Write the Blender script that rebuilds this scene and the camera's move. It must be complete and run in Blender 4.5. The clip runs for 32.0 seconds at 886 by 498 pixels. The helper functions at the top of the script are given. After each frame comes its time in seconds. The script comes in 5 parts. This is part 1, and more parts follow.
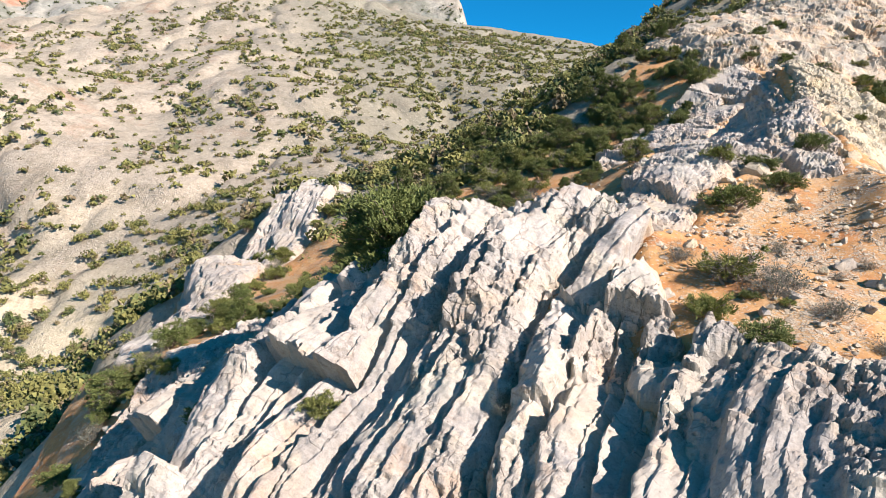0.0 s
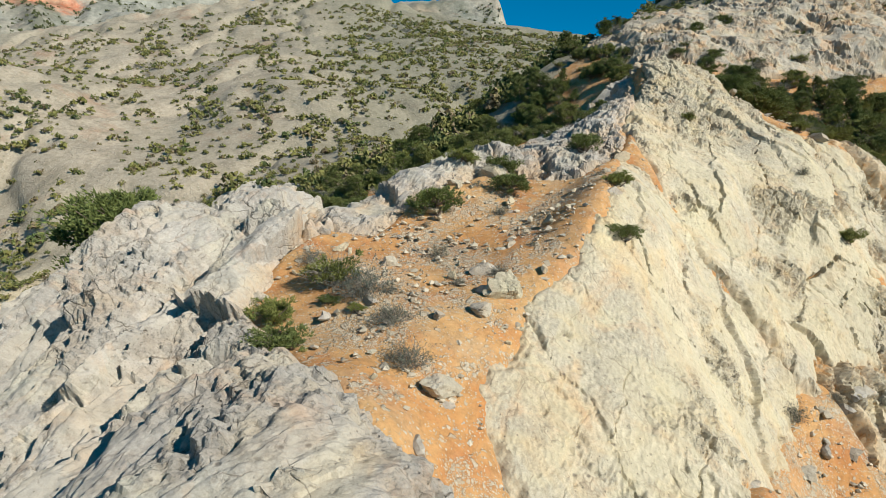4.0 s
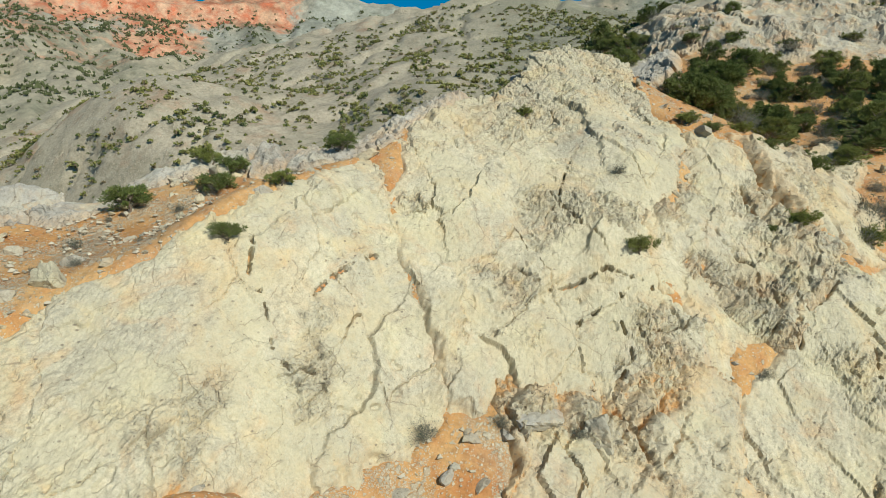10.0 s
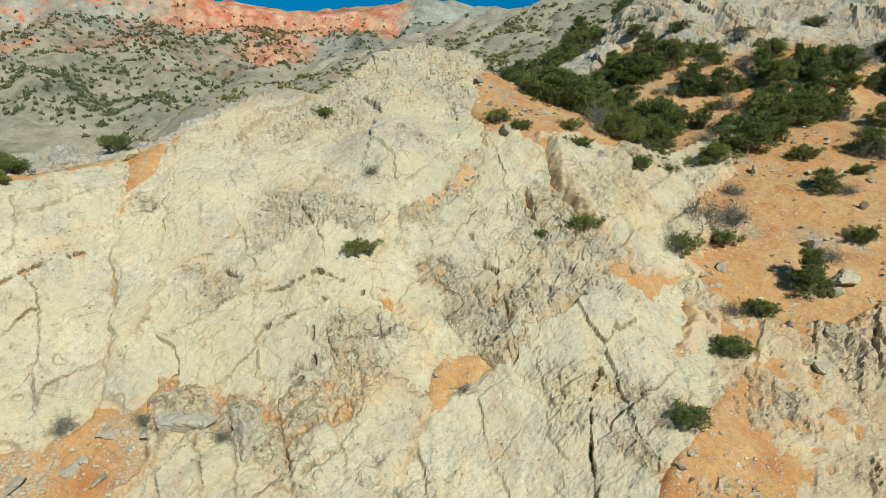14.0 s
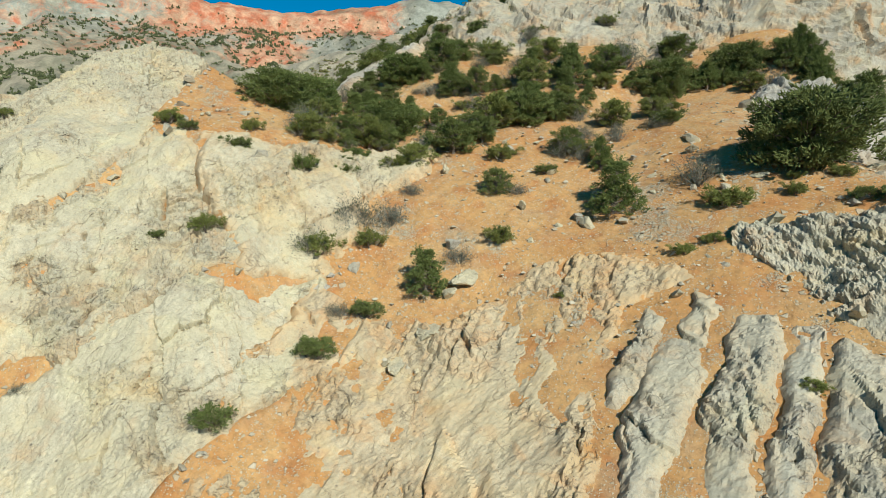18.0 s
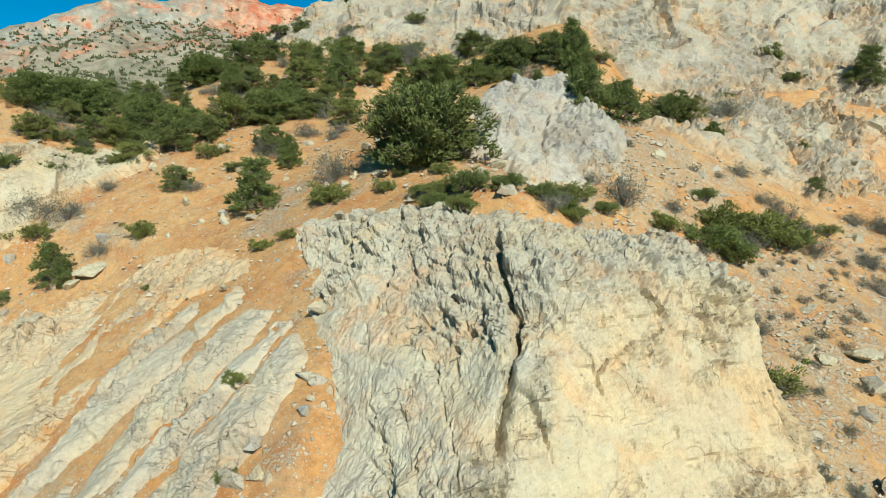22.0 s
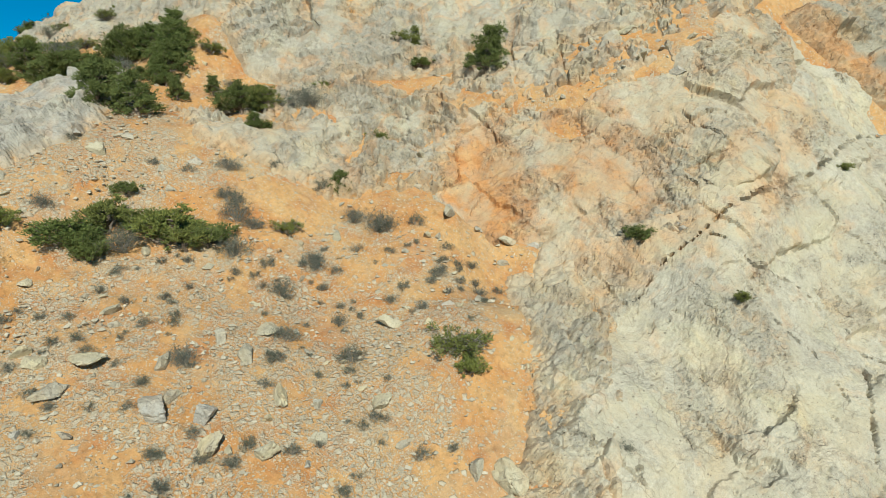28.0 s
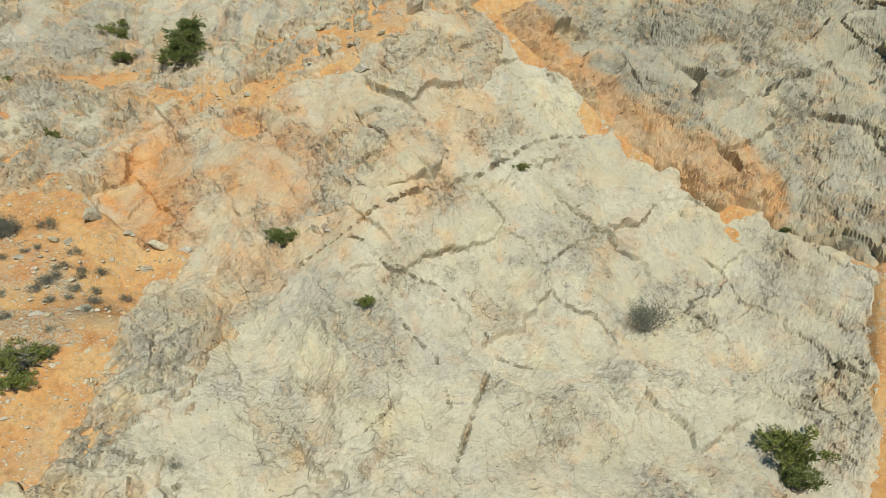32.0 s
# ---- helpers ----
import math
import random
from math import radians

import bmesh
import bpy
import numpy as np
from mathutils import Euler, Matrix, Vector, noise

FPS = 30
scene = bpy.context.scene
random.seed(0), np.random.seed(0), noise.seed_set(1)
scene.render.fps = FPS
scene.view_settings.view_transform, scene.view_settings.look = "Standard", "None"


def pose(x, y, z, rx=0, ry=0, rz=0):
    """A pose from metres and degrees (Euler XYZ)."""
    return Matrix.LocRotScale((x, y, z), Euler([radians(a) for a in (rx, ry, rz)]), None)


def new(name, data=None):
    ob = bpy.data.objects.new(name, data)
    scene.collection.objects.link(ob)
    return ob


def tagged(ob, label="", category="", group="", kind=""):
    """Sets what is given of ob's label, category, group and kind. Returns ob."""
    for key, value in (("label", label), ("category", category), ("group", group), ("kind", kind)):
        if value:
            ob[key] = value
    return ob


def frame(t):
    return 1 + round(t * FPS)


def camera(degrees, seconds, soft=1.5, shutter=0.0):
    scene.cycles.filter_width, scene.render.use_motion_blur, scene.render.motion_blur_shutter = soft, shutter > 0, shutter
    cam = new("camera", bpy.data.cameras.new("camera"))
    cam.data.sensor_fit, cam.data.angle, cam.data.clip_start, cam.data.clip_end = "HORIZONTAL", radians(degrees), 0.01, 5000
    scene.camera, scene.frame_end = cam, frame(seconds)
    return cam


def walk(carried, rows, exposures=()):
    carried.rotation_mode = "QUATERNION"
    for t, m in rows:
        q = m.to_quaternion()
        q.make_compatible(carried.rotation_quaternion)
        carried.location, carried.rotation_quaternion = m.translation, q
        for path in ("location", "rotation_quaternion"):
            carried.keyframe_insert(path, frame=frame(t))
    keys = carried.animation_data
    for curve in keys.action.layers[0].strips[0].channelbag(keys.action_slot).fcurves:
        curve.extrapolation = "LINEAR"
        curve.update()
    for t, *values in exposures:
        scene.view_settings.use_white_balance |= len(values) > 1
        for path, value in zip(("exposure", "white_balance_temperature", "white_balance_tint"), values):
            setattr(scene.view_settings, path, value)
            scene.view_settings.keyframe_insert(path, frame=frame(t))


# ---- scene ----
cam = camera(68.5, 32.0, soft=0.65)
METRES, EYE, TILT, LEAN, TURN = 150.0, 45.0, -6.0, 0.0, 0.0
ROWS = [
    (0.0, 0.0, 0.0, 0.0, 0.0, 0.0, -0.0),
    (0.5, 0.0126, 0.0002, 0.0002, 0.05, 0.01, -0.01),
    (1.0, 0.0255, 0.0003, 0.0003, 0.1, 0.02, 0.02),
    (1.5, 0.0381, 0.0005, 0.0005, 0.14, 0.03, 0.03),
    (2.0, 0.0506, 0.0006, 0.0006, 0.25, 0.04, 0.04),
    (2.5, 0.0628, 0.0008, 0.0008, 1.15, 0.02, 0.0),
    (3.0, 0.0748, 0.0013, 0.0008, 2.38, 0.02, -0.1),
    (3.5, 0.0868, 0.0019, 0.0009, 3.21, 0.01, -0.17),
    (5.5, 0.1338, 0.0069, 0.0012, 7.86, -0.02, -0.64),
    (6.0, 0.1454, 0.0087, 0.0013, 8.97, -0.03, -0.79),
    (6.5, 0.1569, 0.0105, 0.0014, 10.38, -0.04, -0.91),
    (7.0, 0.1683, 0.0128, 0.0016, 11.87, -0.06, -1.11),
    (7.5, 0.1798, 0.0153, 0.0018, 13.23, -0.08, -1.23),
    (8.0, 0.1916, 0.0183, 0.002, 14.56, -0.12, -1.34),
    (8.5, 0.204, 0.0218, 0.0023, 15.89, -0.13, -1.56),
    (9.0, 0.217, 0.0258, 0.0026, 17.27, -0.15, -1.68),
    (9.5, 0.2303, 0.0304, 0.003, 19.06, -0.21, -1.88),
    (10.0, 0.244, 0.0356, 0.0035, 20.98, -0.28, -2.1),
    (10.5, 0.2578, 0.0413, 0.0041, 22.49, -0.34, -2.27),
    (11.0, 0.2715, 0.0474, 0.0048, 23.96, -0.4, -2.43),
    (11.5, 0.2852, 0.0539, 0.0054, 26.09, -0.47, -2.64),
    (12.0, 0.2987, 0.0611, 0.0061, 28.99, -0.6, -2.92),
    (12.5, 0.3123, 0.0687, 0.0069, 30.61, -0.67, -3.1),
    (13.0, 0.3255, 0.0766, 0.0077, 30.83, -0.64, -3.14),
    (13.5, 0.3388, 0.0843, 0.0084, 30.9, -0.62, -3.1),
    (14.0, 0.3516, 0.0922, 0.0091, 30.93, -0.57, -3.13),
    (14.5, 0.3647, 0.1, 0.0099, 30.95, -0.59, -3.12),
    (16.5, 0.4184, 0.133, 0.013, 31.43, -0.52, -3.12),
    (17.0, 0.4317, 0.1414, 0.0139, 31.44, -0.51, -3.13),
    (17.5, 0.4455, 0.15, 0.0149, 31.51, -0.51, -3.15),
    (18.0, 0.4593, 0.1587, 0.0158, 31.56, -0.51, -3.16),
    (18.5, 0.4735, 0.1675, 0.0168, 31.61, -0.49, -3.17),
    (19.0, 0.4884, 0.1767, 0.0176, 31.7, -0.48, -3.16),
    (19.5, 0.5038, 0.1862, 0.019, 31.75, -0.58, -3.24),
    (20.0, 0.5196, 0.196, 0.0201, 31.8, -0.6, -3.25),
    (20.5, 0.5357, 0.2061, 0.0212, 31.89, -0.66, -3.28),
    (21.0, 0.5521, 0.2163, 0.0223, 32.0, -0.7, -3.31),
    (21.5, 0.5684, 0.2266, 0.0233, 33.14, -0.79, -3.41),
    (22.0, 0.5842, 0.2376, 0.0244, 37.21, -1.11, -3.8),
    (22.5, 0.5988, 0.2501, 0.0255, 42.37, -1.45, -4.28),
    (23.0, 0.6131, 0.2633, 0.0268, 43.42, -1.55, -4.37),
    (23.5, 0.6262, 0.2759, 0.028, 43.63, -1.6, -4.39),
    (24.0, 0.6402, 0.2897, 0.0291, 43.8, -1.59, -4.39),
    (24.5, 0.6542, 0.3037, 0.0303, 43.99, -1.6, -4.4),
    (25.0, 0.6683, 0.3177, 0.0316, 44.23, -1.61, -4.41),
    (25.5, 0.6826, 0.3319, 0.0329, 44.48, -1.62, -4.4),
    (27.5, 0.7405, 0.3884, 0.0395, 45.45, -1.97, -4.32),
    (28.0, 0.7547, 0.4026, 0.0409, 45.67, -2.0, -4.3),
    (28.5, 0.7689, 0.4171, 0.0424, 45.97, -2.02, -4.28),
    (29.0, 0.783, 0.4313, 0.044, 46.2, -2.05, -4.3),
    (29.5, 0.7972, 0.4458, 0.0456, 46.51, -2.08, -4.28),
    (30.0, 0.8111, 0.4599, 0.0471, 46.77, -2.1, -4.3),
    (30.5, 0.8224, 0.4713, 0.0483, 46.88, -2.09, -4.3),
    (31.0, 0.8294, 0.4779, 0.0489, 46.62, -2.06, -4.29),
    (31.5, 0.8317, 0.4822, 0.0494, 45.15, -1.95, -4.18),
    (32.0, 0.8291, 0.4875, 0.05, 41.73, -1.7, -3.92),
]
EXPOSURES = [(0.0, 0.9, 6400, 24), (2.0, 0.56, 6350, 22), (3.5, 0.22, 6320, 13), (5.5, 0.07, 6280, 4), (13.0, -0.1, 6200, 2), (17.0, -0.02, 6150, 1), (20.0, 0.12, 6200, 0), (22.5, 0.16, 6150, -1), (25.0, 0.1, 6150, -1), (29.0, -0.03, 6180, 1), (32.0, -0.1, 6350, 2)]
walk(cam, [(t, pose(0, 0, EYE, TILT, LEAN, TURN) @ pose(METRES * x, METRES * y, METRES * z, 90 + pitch, roll, yaw)) for t, x, y, z, yaw, pitch, roll in ROWS], EXPOSURES)

# ---- sky and sun ----
SUN_EL, SUN_AZ = 32.0, -34.0      # height, and heading from +x towards +y, degrees
world = bpy.data.worlds.new("sky")
scene.world = world
world.use_nodes = True
wn, wl = world.node_tree.nodes, world.node_tree.links
sky = wn.new("ShaderNodeTexSky")
sky.sky_type = "NISHITA"
sky.sun_disc = False
sky.sun_elevation = radians(SUN_EL)
sky.sun_rotation = radians(90 - SUN_AZ)
sky.altitude, sky.air_density, sky.dust_density, sky.ozone_density = 3000.0, 1.0, 0.0, 4.0
wn["Background"].inputs["Strength"].default_value = 0.085
deeper = wn.new("ShaderNodeHueSaturation")
deeper.inputs["Hue"].default_value = 0.482
deeper.inputs["Saturation"].default_value = 1.65
wl.new(sky.outputs["Color"], deeper.inputs["Color"])
wl.new(deeper.outputs["Color"], wn["Background"].inputs["Color"])
sun = new("sun", bpy.data.lights.new("sun", "SUN"))
sun.data.energy, sun.data.angle, sun.data.color = 5.2, radians(0.53), (1.0, 0.94, 0.84)
ce = math.cos(radians(SUN_EL))
SUN_DIR = Vector((ce * math.cos(radians(SUN_AZ)), ce * math.sin(radians(SUN_AZ)), math.sin(radians(SUN_EL))))
sun.matrix_world = Matrix.Translation(SUN_DIR * 300) @ SUN_DIR.to_track_quat("Z", "Y").to_matrix().to_4x4()


# ---- materials ----
class Nodes:
    """A small writer for procedural materials."""

    def __init__(self, name):
        self.mat = bpy.data.materials.new(name)
        self.mat.use_nodes = True
        self.tree = self.mat.node_tree
        self.bsdf = self.tree.nodes["Principled BSDF"]
        geo = self.tree.nodes.new("ShaderNodeNewGeometry")
        self.pos = geo.outputs["Position"]
        self.island = geo.outputs["Random Per Island"]
        self.normal = geo.outputs["Normal"]

    def link(self, a, b):
        self.tree.links.new(a, b)

    def put(self, kind, **sockets):
        n = self.tree.nodes.new(kind)
        for key, v in sockets.items():
            s = n.inputs[key.replace("_", " ")]
            if isinstance(v, bpy.types.NodeSocket):
                self.link(v, s)
            else:
                s.default_value = v
        return n

    def scaled(self, v, xyz):
        n = self.tree.nodes.new("ShaderNodeVectorMath")
        n.operation = "MULTIPLY"
        self.link(v, n.inputs[0])
        n.inputs[1].default_value = xyz
        return n.outputs[0]

    def noise(self, scale, detail=5, rough=0.6, at=None, distort=0.0):
        return self.put("ShaderNodeTexNoise", Vector=at or self.pos, Scale=scale, Detail=detail, Roughness=rough, Distortion=distort).outputs["Fac"]

    def cells(self, scale, feature="F1", at=None, out="Distance"):
        n = self.put("ShaderNodeTexVoronoi", Vector=at or self.pos, Scale=scale)
        n.feature = feature
        return n.outputs[out]

    def ramp(self, fac, *stops):
        n = self.tree.nodes.new("ShaderNodeValToRGB")
        while len(n.color_ramp.elements) < len(stops):
            n.color_ramp.elements.new(0.5)
        for e, (p, c) in zip(n.color_ramp.elements, stops):
            e.position = p
            e.color = (c, c, c, 1) if isinstance(c, (int, float)) else (*c, 1)
        self.link(fac, n.inputs[0])
        return n.outputs[0]

    def mix(self, fac, a, b, mode="MIX"):
        n = self.tree.nodes.new("ShaderNodeMix")
        n.data_type, n.blend_type = "RGBA", mode
        for s, v in ((n.inputs[0], fac), (n.inputs[6], a), (n.inputs[7], b)):
            if isinstance(v, bpy.types.NodeSocket):
                self.link(v, s)
            elif isinstance(v, tuple):
                s.default_value = (*v, 1)
            else:
                s.default_value = v
        return n.outputs[2]

    def math(self, op, a, b=0.0, clamp=False):
        n = self.tree.nodes.new("ShaderNodeMath")
        n.operation, n.use_clamp = op, clamp
        for s, v in zip(n.inputs, (a, b)):
            if isinstance(v, bpy.types.NodeSocket):
                self.link(v, s)
            else:
                s.default_value = v
        return n.outputs[0]

    def attr(self, name):
        n = self.tree.nodes.new("ShaderNodeAttribute")
        n.attribute_name = name
        return n.outputs["Fac"]

    def tone(self):
        return self.tree.nodes.new("ShaderNodeObjectInfo").outputs["Random"]

    def bump(self, height, strength, dist):
        n = self.put("ShaderNodeBump", Height=height, Strength=strength, Distance=dist)
        self.link(n.outputs[0], self.bsdf.inputs["Normal"])

    def done(self, colour, rough=0.9):
        self.link(colour, self.bsdf.inputs["Base Color"])
        if isinstance(rough, bpy.types.NodeSocket):
            self.link(rough, self.bsdf.inputs["Roughness"])
        else:
            self.bsdf.inputs["Roughness"].default_value = rough
        self.bsdf.inputs["Specular IOR Level"].default_value = 0.2
        return self.mat


EARTH_A, EARTH_B, EARTH_C = (0.49, 0.245, 0.085), (0.53, 0.325, 0.14), (0.41, 0.16, 0.054)


def limestone(name, pale, grey, ochre=0.35, yellow=0.3, face=None):
    """Weathered limestone: smooth cream faces, rougher grey patches, ochre and yellow stains, small pits, lichen specks."""
    n = Nodes(name)
    broad = n.noise(0.16, 4, 0.55, distort=0.6)
    mid = n.noise(0.9, 6, 0.65)
    fine = n.noise(7.0, 6, 0.7)
    grain = n.noise(24.0, 4, 0.7)
    rough = n.attr("rough")
    col = n.mix(n.ramp(broad, (0.38, 0.0), (0.6, 1.0)), pale, grey)
    if face:
        col = n.mix(n.ramp(n.math("ADD", n.attr("warm"), n.math("MULTIPLY", n.math("SUBTRACT", n.noise(0.5, 5, 0.65), 0.5), 1.2)), (0.35, 0.0), (0.7, 1.0)), col, face)
    col = n.mix(n.ramp(mid, (0.46, 0.0), (0.68, 0.45)), col, tuple(0.8 * c for c in grey))
    col = n.mix(n.ramp(n.noise(0.33, 5, 0.6, distort=0.5), (0.52, 0.0), (0.7, 0.6)), col, (1.04 * pale[0], 1.06 * pale[1], 0.93 * pale[2]))
    col = n.mix(1.0, col, n.ramp(n.noise(3.4, 8, 0.78), (0.3, 0.7), (0.5, 1.0), (0.7, 1.17)), "MULTIPLY")
    col = n.mix(1.0, col, n.ramp(n.noise(15.0, 5, 0.8), (0.32, 0.8), (0.5, 1.0), (0.68, 1.15)), "MULTIPLY")
    col = n.mix(n.math("MULTIPLY", rough, 0.3), col, tuple(c * 0.84 for c in grey))
    streak = n.noise(1.0, 5, 0.6, at=n.scaled(n.pos, (1.3, 1.3, 0.18)))
    col = n.mix(n.math("MULTIPLY", n.ramp(streak, (0.55, 0.0), (0.72, 1.0)), 0.24), col, tuple(c * 0.6 for c in grey))
    col = n.mix(n.math("MULTIPLY", n.ramp(n.noise(0.42, 5, 0.6, distort=1.0), (0.52, 0.0), (0.68, 1.0)), yellow), col, (0.60, 0.46, 0.245))
    rust = n.ramp(n.noise(0.45, 6, 0.66, distort=1.4), (0.58 - 0.16 * ochre, 0.0), (0.72 - 0.16 * ochre, 1.0))
    col = n.mix(n.math("MULTIPLY", rust, ochre), col, n.mix(fine, (0.54, 0.25, 0.095), (0.60, 0.38, 0.18)))
    wash = n.ramp(n.noise(0.3, 5, 0.62, distort=0.8), (0.5, 0.0), (0.68, 1.0))
    col = n.mix(n.math("MULTIPLY", wash, 0.25 + 0.6 * ochre), col, n.mix(1.0, col, (0.98, 0.78, 0.58), "MULTIPLY"))
    polish = n.ramp(n.noise(0.26, 4, 0.55, distort=0.8), (0.47, 0.0), (0.54, 1.0))
    polish = n.math("MULTIPLY", polish, n.math("SUBTRACT", 1.0, rough, True))
    face_tone = n.mix(n.noise(0.7, 4, 0.6), tuple(a * b for a, b in zip(pale, (0.93, 0.925, 0.86))), tuple(a * b for a, b in zip(pale, (0.8, 0.79, 0.73))))
    col = n.mix(n.math("MULTIPLY", polish, 0.42), col, face_tone)
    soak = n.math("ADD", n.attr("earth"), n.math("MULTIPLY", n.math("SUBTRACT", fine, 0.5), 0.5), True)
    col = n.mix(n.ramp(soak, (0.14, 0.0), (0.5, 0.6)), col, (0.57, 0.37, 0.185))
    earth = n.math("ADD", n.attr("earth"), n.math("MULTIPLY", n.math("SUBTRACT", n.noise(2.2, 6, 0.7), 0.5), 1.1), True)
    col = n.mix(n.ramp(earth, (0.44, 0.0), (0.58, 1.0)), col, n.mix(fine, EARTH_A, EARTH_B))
    speck = n.ramp(n.noise(11.0, 4, 0.65), (0.56, 0.0), (0.63, 0.9))
    col = n.mix(n.math("MULTIPLY", speck, n.math("ADD", n.math("MULTIPLY", rough, 0.6), 0.16)), col, (0.15, 0.14, 0.11))
    # Pits: colour darkened to match the hollows in the bump.
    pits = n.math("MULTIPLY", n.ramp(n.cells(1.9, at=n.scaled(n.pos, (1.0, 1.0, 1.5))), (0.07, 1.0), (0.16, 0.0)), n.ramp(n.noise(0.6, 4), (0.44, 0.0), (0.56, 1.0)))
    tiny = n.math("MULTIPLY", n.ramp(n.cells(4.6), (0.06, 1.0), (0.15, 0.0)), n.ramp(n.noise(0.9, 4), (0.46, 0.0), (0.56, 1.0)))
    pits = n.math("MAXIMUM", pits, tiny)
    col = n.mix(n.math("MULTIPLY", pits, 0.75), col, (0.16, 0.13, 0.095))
    # Thin cracks: their inner shade is painted as dark lines, with bump.
    lines = None
    for k, (d, gap) in enumerate((((0.81, 0.48, 0.34), 1.5), ((-0.49, -0.29, 0.82), 1.1), ((0.35, -0.6, 0.72), 2.1))):
        along = n.tree.nodes.new("ShaderNodeVectorMath")
        along.operation = "DOT_PRODUCT"
        n.link(n.pos, along.inputs[0])
        along.inputs[1].default_value = [c / gap for c in d]
        s = n.math("ADD", along.outputs["Value"], n.math("ADD", n.math("MULTIPLY", n.noise(0.22 + 0.05 * k, 3, 0.5), 4.0), n.math("MULTIPLY", n.noise(2.2 + k, 4, 0.6), 0.22)))
        thin = n.ramp(n.math("PINGPONG", s, 0.5), (0.0, 1.0), (0.026, 0.0))
        thin = n.math("MULTIPLY", thin, n.ramp(n.noise(0.75 + 0.2 * k, 4, 0.6), (0.53, 0.0), (0.6, 1.0)))
        lines = thin if lines is None else n.math("MAXIMUM", lines, thin)
    for k, (scale, width, lo) in enumerate(((0.34, 0.011, 0.50), (0.95, 0.02, 0.60))):
        bent = n.put("ShaderNodeTexNoise", Vector=n.pos, Scale=0.9 + 1.3 * k, Detail=5, Roughness=0.6).outputs["Color"]
        at = n.tree.nodes.new("ShaderNodeVectorMath")
        at.operation = "MULTIPLY_ADD"
        n.link(bent, at.inputs[0])
        at.inputs[1].default_value = (1.1 / (1 + k),) * 3
        n.link(n.pos, at.inputs[2])
        net = n.ramp(n.cells(scale, "DISTANCE_TO_EDGE", at=n.scaled(at.outputs[0], (1.0, 1.0, 0.8))), (0.0, 1.0), (width, 0.0))
        net = n.math("MULTIPLY", net, n.ramp(n.noise(0.55 + 0.4 * k, 4, 0.6), (lo, 0.0), (lo + 0.08, 1.0)))
        lines = n.math("MAXIMUM", lines, net)
    col = n.mix(n.math("MULTIPLY", lines, 0.45), col, (0.13, 0.095, 0.062))
    # Dents: darker colour where the bump is also lowered.
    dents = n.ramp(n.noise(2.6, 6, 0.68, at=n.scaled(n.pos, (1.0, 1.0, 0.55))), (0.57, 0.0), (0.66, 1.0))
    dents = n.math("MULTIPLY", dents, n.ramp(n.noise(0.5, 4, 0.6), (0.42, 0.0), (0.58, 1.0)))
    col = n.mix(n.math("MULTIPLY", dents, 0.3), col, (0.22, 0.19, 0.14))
    h = n.math("ADD", n.math("MULTIPLY", mid, 0.6), n.math("MULTIPLY", fine, 0.42))
    h = n.math("ADD", h, n.math("MULTIPLY", grain, 0.1))
    h = n.math("SUBTRACT", h, n.math("MULTIPLY", n.math("ADD", pits, n.math("ADD", lines, dents)), 0.4))
    n.bump(h, n.math("SUBTRACT", n.math("ADD", n.math("MULTIPLY", rough, 0.55), 0.42), n.math("MULTIPLY", polish, 0.16)), 0.2)
    return n.done(col, 0.93)


def soil(name):
    """Rust-orange earth strewn with grey limestone gravel."""
    n = Nodes(name)
    broad = n.noise(0.22, 5, 0.6, distort=0.8)
    fine = n.noise(5.0, 6, 0.7)
    col = n.mix(n.ramp(broad, (0.35, 0.0), (0.65, 1.0)), EARTH_A, EARTH_B)
    col = n.mix(n.ramp(n.noise(0.6, 6, 0.65), (0.48, 0.0), (0.7, 0.85)), col, EARTH_C)
    col = n.mix(n.ramp(n.noise(0.35, 6, 0.68, distort=0.6), (0.5, 0.0), (0.66, 0.4)), col, (0.40, 0.315, 0.205))
    col = n.mix(1.0, col, n.ramp(n.noise(3.0, 8, 0.8), (0.3, 0.62), (0.5, 1.0), (0.7, 1.2)), "MULTIPLY")
    bed = n.math("ADD", n.attr("scree"), n.math("MULTIPLY", n.math("SUBTRACT", n.noise(0.38, 7, 0.68), 0.5), 2.2), True)
    relief = n.math("MULTIPLY", fine, 0.4)
    for scale, lo, hi, least in ((3.4, 0.36, 0.56, 0.03), (7.5, 0.30, 0.52, 0.09), (15.0, 0.26, 0.48, 0.16)):
        edge = n.ramp(n.math("ADD", n.cells(scale, "DISTANCE_TO_EDGE"), n.math("MULTIPLY", n.math("SUBTRACT", fine, 0.5), 0.25)), (0.09, 0.0), (0.19, 1.0))
        pick = n.tree.nodes.new("ShaderNodeSeparateColor")
        n.link(n.cells(scale, out="Color"), pick.inputs[0])
        cover = n.math("ADD", n.math("MULTIPLY", n.ramp(bed, (lo, 0.0), (hi, 1.0)), 0.62), least)
        here = n.math("MULTIPLY", n.math("LESS_THAN", pick.outputs[0], cover), edge)
        tint = n.mix(pick.outputs[1], (0.42, 0.37, 0.265), (0.60, 0.54, 0.41))
        tint = n.mix(n.math("MULTIPLY", pick.outputs[2], 0.45), tint, (0.45, 0.30, 0.165))
        col = n.mix(n.math("MULTIPLY", here, 0.88), col, tint)
        relief = n.math("ADD", relief, n.math("MULTIPLY", here, 1.3 / scale))
    col = n.mix(n.math("MULTIPLY", n.ramp(fine, (0.52, 0.0), (0.68, 1.0)), 0.3), col, (0.24, 0.14, 0.065))
    n.bump(relief, 0.8, 0.2)
    return n.done(col, 0.95)


